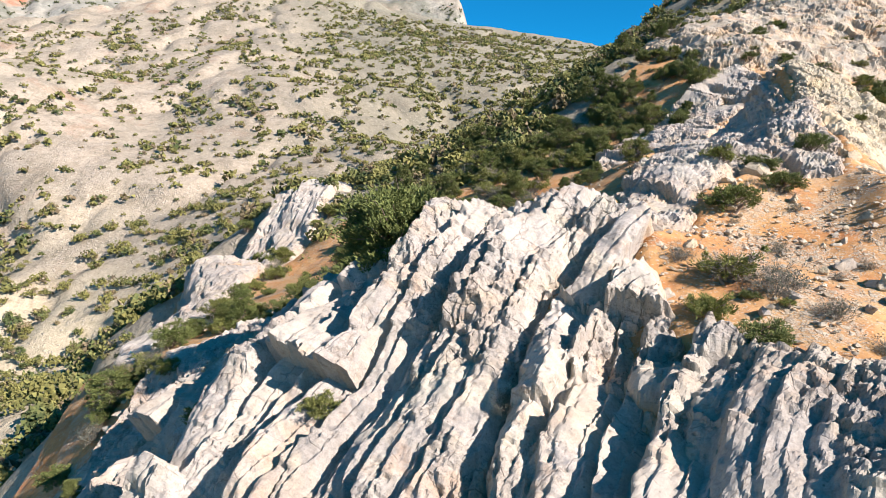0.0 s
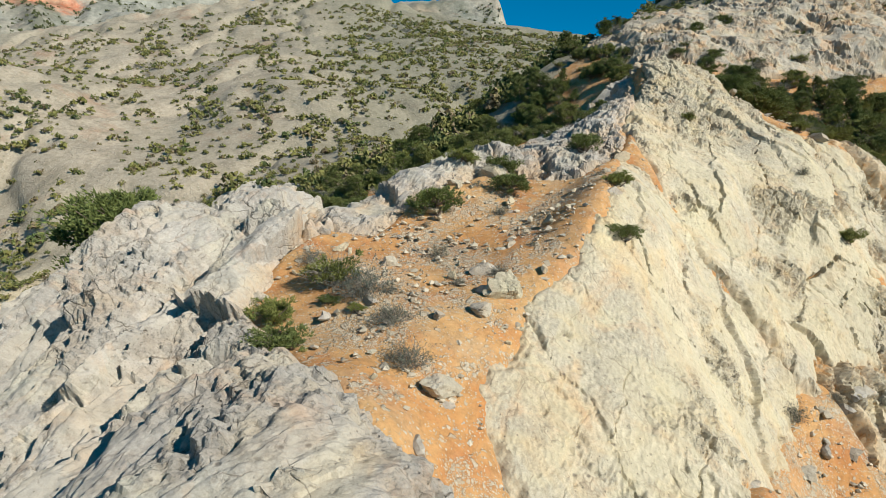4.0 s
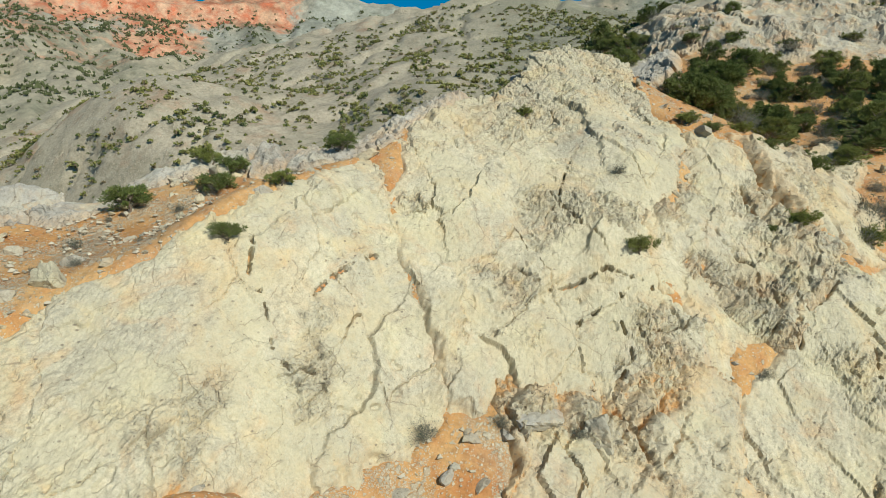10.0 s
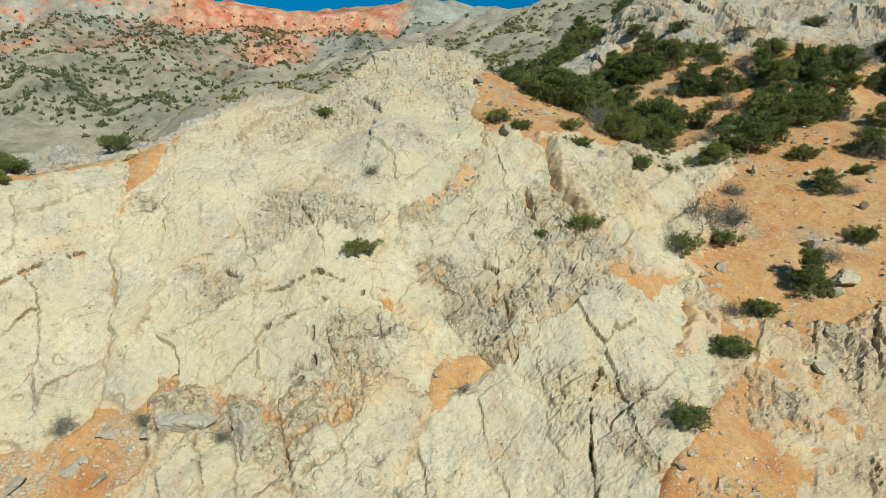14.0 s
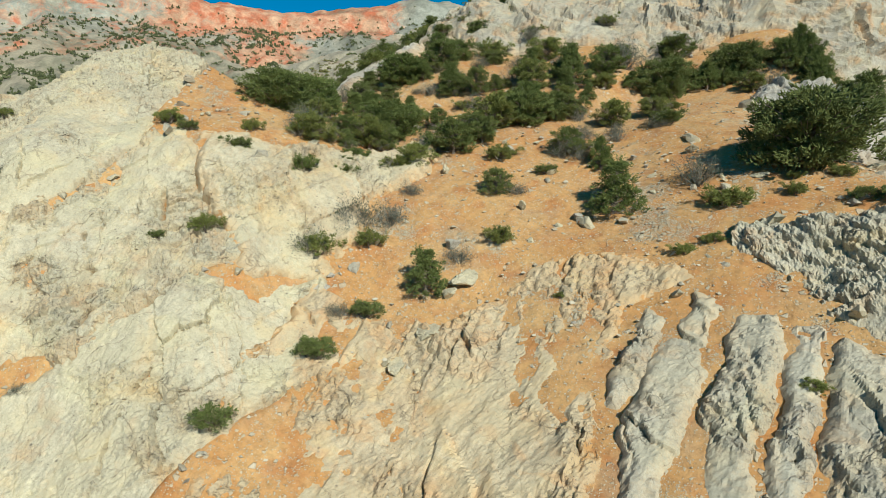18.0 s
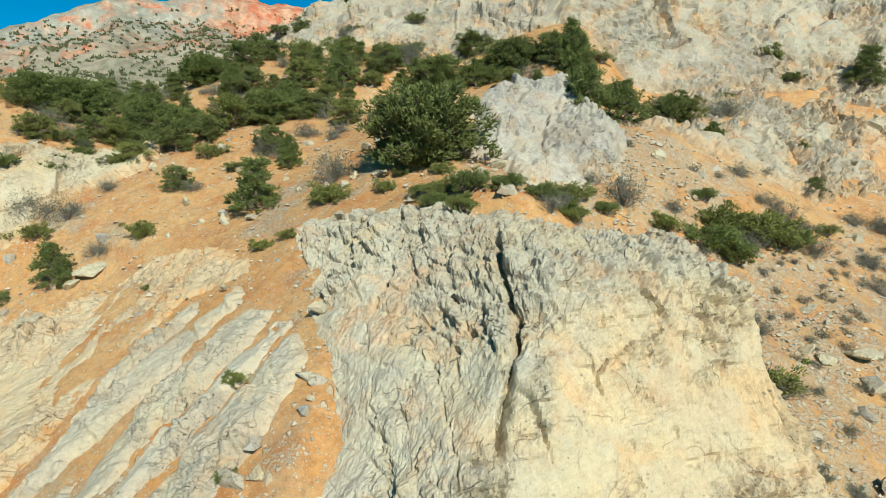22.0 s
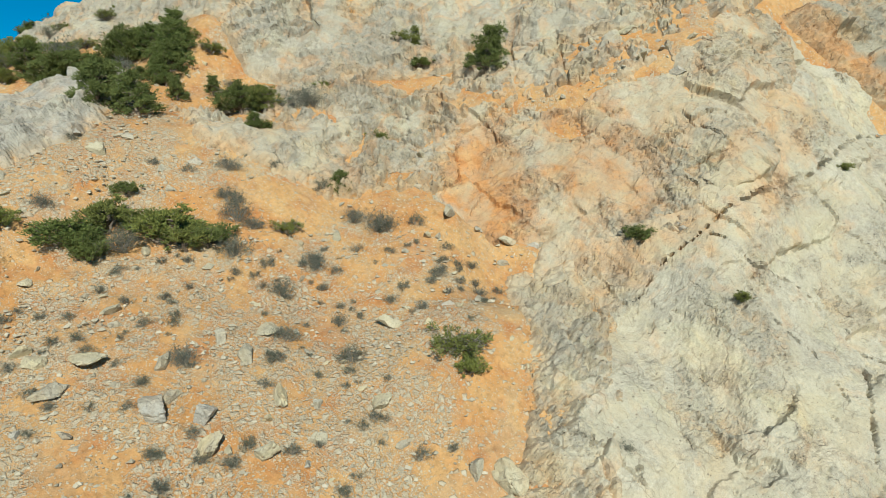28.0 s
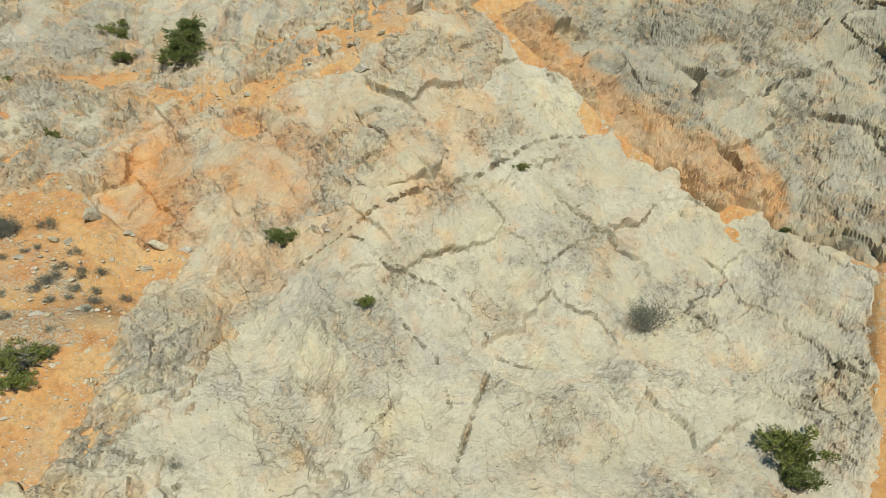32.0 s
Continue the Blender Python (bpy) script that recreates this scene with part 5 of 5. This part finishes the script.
def twiggy(seed, stems, leafy):
    """A shrub of width 1 with bare stems that fork, and a few grey leaves."""
    rng = np.random.default_rng(seed)
    bm = bmesh.new()
    at, out = [], []
    for i in range(stems):
        a, t = rng.uniform(0, 6.283), rng.uniform(0.25, 1.25)
        way = Vector((math.cos(a) * math.sin(t), math.sin(a) * math.sin(t), math.cos(t)))
        ln = rng.uniform(0.3, 0.55)
        p1 = way * ln * 0.5 + Vector(rng.normal(size=3) * 0.03)
        p2 = way * ln + Vector(rng.normal(size=3) * 0.05)
        tube(bm, [Vector((0, 0, -0.03)), p1, p2], 0.008, 0.003, 3)
        for _ in range(5):
            e = p1.lerp(p2, rng.uniform(0.0, 1.0))
            g = e + (way * 0.5 + Vector(rng.normal(size=3) * 0.55)) * rng.uniform(0.08, 0.2)
            tube(bm, [e, (e + g) / 2 + Vector(rng.normal(size=3) * 0.01), g], 0.0035, 0.0015, 3)
            n = leafy
            if n:
                at.append(np.array(g) + rng.normal(size=(n, 3)) * 0.035)
                out.append(np.array(way) + rng.normal(size=(n, 3)) * 0.6)
    me = bpy.data.meshes.new("branchwork")
    bm.to_mesh(me)
    bm.free()
    me.materials.append(M_TWIG)
    return me, sprigs("foliage", np.concatenate(at), np.concatenate(out), 0.035, 0.007, M_SAGE, rng)


KINDS = {
    "bush": [juniper(10 + i, 0.62 + 0.08 * (i % 3), 34, 84, "bush", (M_LEAF_B, M_LEAF, M_LEAF_B, M_LEAF)[i], 0.0, 0.9) for i in range(4)],
    "half": [juniper(30 + i, 0.62, 38, 90, "bush", M_LEAF_B, 0.5, 0.9) for i in range(2)],
    "tree": [juniper(40 + i, 0.95 + 0.1 * i, 60, 96, "round", (M_LEAF, M_LEAF_B, M_LEAF)[i], 0.06, 0.92) for i in range(3)],
    "cone": [juniper(50 + i, 1.2 + 0.15 * i, 60, 105, "cone", M_LEAF, 0.05, 0.92) for i in range(2)],
    "big": [juniper(80 + i, 1.05, 130, 130, "round", M_LEAF, 0.04, 0.78, 0.95) for i in range(2)],
    "twig": [twiggy(60 + i, 46, 5) for i in range(3)],
    "tuft": [twiggy(70 + i, 26, 9) for i in range(2)],
}
NAMES = {
    "bush": ("juniper_bush", "low spreading green juniper bush rooted in the slope", "bush", "juniper bushes", ("trunk", "crown")),
    "half": ("juniper_bush", "juniper bush with green pads and bare grey branches", "bush", "juniper bushes", ("trunk", "crown")),
    "tree": ("juniper_tree", "dense dark green juniper tree on the orange slope", "tree", "juniper trees", ("trunk", "crown")),
    "cone": ("juniper_tree", "pointed dark green juniper tree with tiered branches", "tree", "juniper trees", ("trunk", "crown")),
    "big": ("juniper_tree", "large spreading juniper tree with dense dark green foliage", "tree", "juniper trees", ("trunk", "crown")),
    "twig": ("shrub", "bare grey-brown shrub with tangled thin stems", "shrub", "bare shrubs", ("branchwork", "foliage")),
    "tuft": ("shrub_tuft", "small grey-green tuft of scrub on gravel", "shrub", "scrub tufts", ("branchwork", "foliage")),
}


def plant(kind, x, y, width, z=None):
    if kind == "tree" and width > 3.0:
        kind = "big"
    name, label, category, group, names = NAMES[kind]
    meshes = rnd.choice(KINDS[kind])
    root = new(name)
    root.empty_display_size = 0.2
    s = width * 1.02
    root.matrix_basis = pose(x, y, (ground_at(x, y) if z is None else z) - 0.03 - (0.12 if kind == "big" else 0.05) * width, rnd.uniform(-6, 6), rnd.uniform(-6, 6), rnd.uniform(0, 360)) @ Matrix.Diagonal((s * rnd.uniform(0.9, 1.12), s * rnd.uniform(0.9, 1.12), s * rnd.uniform(0.88, 1.1), 1))
    tagged(root, label, category, group)
    for key, me in zip(names, meshes):
        new(key, me).parent = root


def rock_top(x, y):
    """The surface that a plant roots in."""
    v = land_at(x, y)
    if inside(np.array([float(x)]), np.array([float(y)]), BUTTRESS)[0] > 0:
        v = max(v, float(buttress_height(np.array([float(x)]), np.array([float(y)]))[0]))
    return v


for x, y, w in [(9.5, 21.5, 2.1)]:
    plant("half", x, y, w, rock_top(x, y))
for x, y, w in [(12.5, 28.1, 2.1), (15.7, 30.2, 1.9), (8.1, 19.7, 1.6), (8.9, 17.7, 1.6), (9.1, 14.2, 0.6), (9.1, 12.3, 0.8), (19.9, 25.6, 1.2), (19.6, 35.0, 1.8), (13.5, 32.1, 1.6), (10.7, 19.9, 0.6), (9.7, 20.4, 0.7), (-4.2, 21.3, 1.6), (-6.7, 43.7, 3.5), (-9.6, 44.7, 3.2), (-10.2, 42.3, 2.2), (-9.3, 24.7, 1.8), (-14.6, 42.9, 2.3), (-15.6, 36.2, 1.9), (-17.5, 35.9, 1.6), (-19.9, 36.9, 1.6), (-12.9, 24.5, 1.8), (-20.7, 33.6, 2.1), (15.3, 31.8, 1.7), (20.2, 28.8, 1.2)]:
    plant("bush", x, y, w, rock_top(x, y))
for x, y, w in [(10.7, 20.7, 2.0), (11.9, 19.3, 1.5), (12.5, 17.6, 1.5), (8.4, 23.1, 1.2), (13.7, 22.3, 0.6), (11.5, 13.6, 0.4), (1.9, 18.7, 1.0)]:
    plant("twig", x, y, w, rock_top(x, y))
for x, y, w in [(-2.0, 29.0, 4.2)]:
    plant("tree", x, y, w, rock_top(x, y) - 0.7)
for x, y, w in [(-17.2, 29.0, 1.2)]:
    plant("cone", x, y, w, rock_top(x, y))
for x, y, w in [(34.2, 37.2, 1.6), (27.2, 43.1, 1.1), (36.0, 47.6, 1.5), (37.4, 47.8, 1.2), (40.3, 48.6, 1.8), (42.0, 45.1, 1.8), (40.4, 43.5, 0.9), (48.1, 40.2, 1.8), (49.0, 45.1, 2.0), (45.9, 48.9, 2.6), (49.9, 47.7, 1.6)]:
    plant("bush", x, y, w, rock_top(x, y))
for x, y, w in [(32.9, 40.0, 0.9), (45.5, 48.5, 2.5), (27.3, 27.4, 1.3), (29.8, 29.0, 0.9), (32.6, 30.5, 0.8), (39.8, 37.1, 1.0), (48.9, 47.1, 1.6)]:
    plant("twig", x, y, w, rock_top(x, y))
for x, y, w in [(43.1, 50.9, 2.0), (39.2, 50.8, 1.5), (43.9, 53.4, 1.8), (43.0, 55.4, 1.9), (47.7, 50.8, 1.8), (54.0, 53.6, 1.7), (50.8, 59.8, 2.1), (42.2, 75.0, 2.9), (54.0, 59.5, 1.3), (58.9, 67.3, 2.3), (62.8, 54.6, 1.1), (63.9, 55.2, 1.0), (58.1, 51.5, 0.6)]:
    plant("bush", x, y, w, rock_top(x, y))
for x, y, w in [(46.5, 51.2, 2.8), (39.6, 54.7, 2.7), (47.6, 54.9, 1.6), (48.0, 52.4, 2.4), (52.6, 51.8, 1.6), (53.3, 57.0, 1.3), (54.2, 61.6, 2.1), (54.3, 64.7, 2.2), (56.4, 65.2, 1.4), (53.4, 76.1, 3.6), (62.4, 59.5, 2.9)]:
    plant("twig", x, y, w, rock_top(x, y))
for x, y, w in [(36.5, 55.6, 3.4), (37.0, 58.0, 3.5), (41.8, 58.6, 2.6), (41.8, 61.2, 3.5), (52.2, 56.6, 1.6), (47.7, 59.5, 2.8), (48.8, 63.1, 3.0), (49.9, 64.8, 3.1), (48.3, 69.6, 2.5), (35.7, 81.1, 1.7), (40.1, 70.6, 2.8), (37.7, 67.8, 3.2), (52.2, 67.6, 2.2), (52.7, 73.8, 2.6), (56.7, 75.3, 3.4), (56.2, 80.8, 2.8), (61.3, 78.5, 3.4)]:
    plant("tree", x, y, w, rock_top(x, y))
for x, y, w in [(51.9, 49.9, 2.0), (58.7, 57.2, 2.5), (56.7, 61.2, 1.6), (51.3, 71.2, 2.5)]:
    plant("cone", x, y, w, rock_top(x, y))
for x, y, w in [(74.6, 59.6, 1.4), (75.6, 60.4, 1.6), (76.6, 61.4, 1.4), (77.6, 63.8, 1.5), (69.6, 58.0, 1.2), (64.2, 57.5, 2.2), (66.7, 59.8, 0.8), (66.9, 58.5, 1.2), (68.7, 60.4, 1.3), (68.3, 49.1, 1.0), (71.2, 46.7, 0.7), (71.4, 56.6, 1.3), (73.5, 55.6, 1.3), (70.7, 57.7, 1.4), (72.3, 57.6, 1.8), (73.7, 58.5, 1.4), (76.0, 93.7, 2.8), (70.9, 68.2, 1.1), (74.2, 62.9, 2.3), (75.3, 64.3, 1.3), (77.1, 66.9, 1.8), (77.4, 72.5, 1.5), (75.4, 81.4, 1.4), (77.8, 92.9, 1.6)]:
    plant("bush", x, y, w, rock_top(x, y))
for x, y, w in [(67.1, 61.1, 4.8), (64.5, 79.3, 2.5), (72.2, 81.8, 2.8), (73.0, 82.8, 2.3)]:
    plant("tree", x, y, w, rock_top(x, y))
for x, y, w in [(75.0, 60.6, 1.6), (77.4, 62.8, 1.7), (78.6, 65.6, 2.2), (79.8, 71.5, 2.6), (82.4, 76.0, 2.2), (75.5, 65.9, 2.8), (74.7, 84.7, 2.5), (75.3, 59.1, 1.3), (74.0, 65.6, 1.3), (77.0, 68.7, 1.4), (75.5, 85.4, 2.6), (77.0, 63.3, 0.7)]:
    plant("twig", x, y, w, rock_top(x, y))
for x, y, w in [(70.0, 73.7, 2.9), (71.9, 75.3, 2.5), (66.3, 79.4, 2.8), (68.5, 74.8, 2.1)]:
    plant("cone", x, y, w, rock_top(x, y))
for x, y, w in [(83.2, 61.0, 2.6), (93.1, 81.4, 2.6)]:
    plant("half", x, y, w, rock_top(x, y))
for x, y, w in [(78.7, 69.3, 2.9), (79.7, 70.0, 2.1), (79.3, 72.9, 2.3), (81.0, 74.0, 2.5), (79.3, 65.0, 0.8), (81.2, 61.6, 1.2), (79.6, 87.7, 1.5), (94.9, 93.5, 1.9), (100.3, 94.7, 1.0), (101.5, 105.9, 1.2), (103.3, 110.8, 0.5), (116.0, 108.9, 3.2), (116.9, 107.9, 2.2), (114.9, 120.6, 1.1), (111.9, 124.9, 1.4), (113.1, 118.3, 0.7)]:
    plant("bush", x, y, w, rock_top(x, y))
for x, y, w in [(80.0, 77.3, 1.5), (81.5, 77.4, 1.5), (81.9, 65.3, 1.3), (84.8, 83.2, 1.9), (96.2, 107.2, 0.9), (85.3, 83.6, 1.9), (88.8, 84.0, 1.2), (84.5, 79.2, 1.5), (80.8, 76.9, 2.1), (99.4, 84.9, 1.1), (87.2, 71.2, 1.6), (108.7, 108.1, 3.2), (111.3, 127.3, 3.7), (116.7, 118.7, 1.4)]:
    plant("twig", x, y, w, rock_top(x, y))
for x, y, w in [(82.3, 94.9, 2.9)]:
    plant("cone", x, y, w, rock_top(x, y))
for x, y, w in [(81.3, 83.2, 1.5)]:
    plant("cone", x, y, w, rock_top(x, y))

for x, y, w in [(rnd.uniform(-8, 34), rnd.uniform(58, 98), rnd.uniform(1.1, 2.9)) for _ in range(290)]:
    if inside(np.array([x]), np.array([y]), [(-8, 62), (4, 57), (14, 62), (28, 70), (34, 76), (30, 84), (24, 95), (8, 96), (-6, 86)])[0] > 0:
        plant(rnd.choice(("bush", "tree", "cone", "half", "twig")), x, y, w)
for outline, n in (([(33, 54), (40, 52.5), (46, 54), (54, 60), (60, 68), (62, 79), (54, 77), (44, 74), (36, 68)], 88), ([(30, 58), (42, 56), (52, 66), (50, 74), (38, 74), (30, 66)], 60), ([(63, 76), (70, 79), (72, 84), (66, 82), (60, 80)], 14), ([(-24, 42), (-8, 53), (6, 58), (20, 60), (14, 47), (7, 40), (-2, 34), (-20, 33)], 46)):
    q = np.array(outline)
    done = 0
    while done < n:
        x, y = rnd.uniform(q[:, 0].min(), q[:, 0].max()), rnd.uniform(q[:, 1].min(), q[:, 1].max())
        if inside(np.array([x]), np.array([y]), outline)[0] > 0:
            kind = rnd.choice(("tree", "tree", "bush", "half", "twig", "twig", "cone")) if n not in (14, 60) else rnd.choice(("cone", "tree", "twig"))
            plant(kind, x, y, rnd.uniform(1.0, 2.3))
            done += 1
for outline, n in ((SCREE[0], 150), (SCREE[4], 18), ([(86, 84), (91, 84), (95, 80), (90, 88)], 12), (SCREE[1], 10)):
    q = np.array(outline)
    done = 0
    while done < n:
        x, y = rnd.uniform(q[:, 0].min(), q[:, 0].max()), rnd.uniform(q[:, 1].min(), q[:, 1].max())
        if inside(np.array([x]), np.array([y]), outline)[0] > 0:
            plant("tuft" if rnd.random() < 0.8 else "twig", x, y, rnd.uniform(0.4, 0.95))
            done += 1

for outline, n in (([(-10, 54), (-8, 67), (-6, 81), (3, 88), (9, 89), (19, 83), (25, 82), (31, 79), (24, 76), (17, 75), (7, 62), (1, 56)], 130), ([(-22, 34), (-25, 48), (-25, 62), (-30, 90), (-21, 100), (-13, 88), (-15, 56), (-14, 40), (-17, 33)], 60)):
    q = np.array(outline)
    done = 0
    while done < n:
        x, y = rnd.uniform(q[:, 0].min(), q[:, 0].max()), rnd.uniform(q[:, 1].min(), q[:, 1].max())
        if inside(np.array([x]), np.array([y]), outline)[0] > 0:
            plant(rnd.choice(("bush", "tree", "bush", "half", "twig")), x, y, rnd.uniform(1.2, 2.8))
            done += 1
for x, y, w in [(66.6, 82.4, 2.2), (69.1, 78.9, 1.6), (69, 81.4, 1.5), (71.1, 84.1, 1.6), (74.5, 86.9, 1.7), (75.4, 80.9, 1.3), (65.3, 79.6, 2.2), (60.6, 79.2, 2.0), (52.5, 78.1, 2.0), (49.7, 74.4, 1.8)]:
    plant(rnd.choice(("cone", "half", "cone")), x, y, 0.85 * w)
for x, y, w in [(78.6, 71.2, 3.0), (80.2, 73.4, 3.4), (79.2, 70, 2.2), (81.4, 75.2, 2.6), (93.9, 81.1, 1.5)]:
    plant("bush", x, y, w)
for x, y in [(77.9, 77.9), (78.8, 80.4), (80.8, 82.2), (84.8, 79.1), (85.2, 76.9), (87.9, 75.5), (87.9, 78.4), (79.1, 84.2), (79.4, 77.0), (86.0, 85.0), (82.5, 79.0), (83.4, 82.6), (88.6, 81.0), (90.2, 77.4)]:
    plant(rnd.choice(("twig", "half", "twig", "tuft")), x, y, rnd.uniform(0.9, 1.7))
done = 0
while done < 120:
    x, y = rnd.uniform(28, 66), rnd.uniform(76, 112)
    if 0.5 < inside(np.array([x]), np.array([y]), OUTLINES["upper_cliff"])[0] < 14 and rnd.random() < (0.9 if x < 46 else 0.25):
        plant(rnd.choice(("bush", "tree", "half", "twig")), x, y, rnd.uniform(1.0, 2.2), land_at(x, y) + 0.9)
        done += 1

# far scrub, joined
def hill_top(x, y):
    p = np.stack([x, y, hill_height(x, y)], 1)
    move, _ = hill_relief(p, None)
    return p[:, 2] + move * 0.9


r = np.random.default_rng(33)
sx, sy = r.uniform(-330, 150, 58000), r.uniform(40, 440, 58000)
p3 = np.stack([sx, sy, 0 * sx], 1)
_, s_near = blend(sx, sy, NEAR, 0)
thick = smooth(-0.1, 0.35, fbm(p3, 24, 3, 0.5, 14.0)) * 0.75 + 0.08 + 0.4 * smooth(-90, 0, sx) + 0.3 * smooth(210, 120, sy)
ok = (r.random(len(sx)) < thick * 0.55) & (s_near < 0.01) & (np.hypot(sx, sy) < 440)
sx, sy = sx[ok], sy[ok]
sz = hill_top(sx, sy)
wide = (1.3 + 2.6 * r.random(len(sx)) ** 2.2) * (1 + 0.25 * smooth(200, 100, sy))
at, out, long_by, wide_by = [], [], [], []
close = np.hypot(sx, sy) < 185
for pick, per, leaf in ((close, 84, 0.1), (~close, 15, 0.22)):
    n, w = int(pick.sum()), wide[pick][:, None, None]
    g = r.normal(size=(n, per, 3))
    g[:, :, 2] = np.abs(g[:, :, 2]) - 0.25
    g /= np.linalg.norm(g, axis=2, keepdims=True)
    turned = np.arctan2(g[:, :, 1], g[:, :, 0])
    lobes = 1 + 0.22 * np.sin(turned * 3 + r.uniform(0, 6.3, (n, 1))) + 0.15 * np.sin(turned * 5 + r.uniform(0, 6.3, (n, 1)))
    g *= (lobes * r.uniform(0.5, 1.0, (n, per)))[:, :, None] * np.array((0.46, 0.46, 0.36)) * w
    at.append((g + np.stack([sx, sy, sz + 0.14 * wide], 1)[pick][:, None, :]).reshape(-1, 3))
    out.append((g + r.normal(size=g.shape) * 0.16 * w + np.array((0, 0, 0.12)) * w).reshape(-1, 3))
    long_by.append(np.repeat(wide[pick], per)[:, None] * leaf * 0.9)
    wide_by.append(np.repeat(wide[pick], per)[:, None] * leaf * 0.85)
at, out, long_by, wide_by = (np.concatenate(v) for v in (at, out, long_by, wide_by))
tagged(new("scrub", sprigs("scrub", at, out, long_by, wide_by, M_SCRUB, r)), "olive and rust scrub dotted over the far hillside", "scrub", kind="stuff")

# woods on the mountains, joined
r = np.random.default_rng(44)
mx, my = r.uniform(-900, 420, 60000), r.uniform(250, 1150, 60000)
far_off, heading = polar(mx, my)
p3 = np.stack([mx, my, 0 * mx], 1)
ok = (far_off > 360) & (far_off < 960) & (heading > -20) & (heading < 85) & (r.random(len(mx)) < 0.14 + 0.5 * smooth(0.0, 0.35, fbm(p3, 90, 4, 0.55, 24.0)))
mx, my = mx[ok], my[ok]
wide = r.uniform(2.0, 4.2, len(mx))
g = r.normal(size=(len(mx), 7, 3))
g[:, :, 2] = np.abs(g[:, :, 2])
g *= 0.26 * wide[:, None, None]
at = (g + np.stack([mx, my, far_height(mx, my)], 1)[:, None, :]).reshape(-1, 3)
big = np.repeat(wide, 7)[:, None]
tagged(new("woods", sprigs("woods", at, (g + np.array((0, 0, 1.0)) * wide[:, None, None] * 0.4).reshape(-1, 3), 0.5 * big, 0.3 * big, M_WOOD, r)), "dark green trees dotted over the far mountains", "woods", kind="stuff")
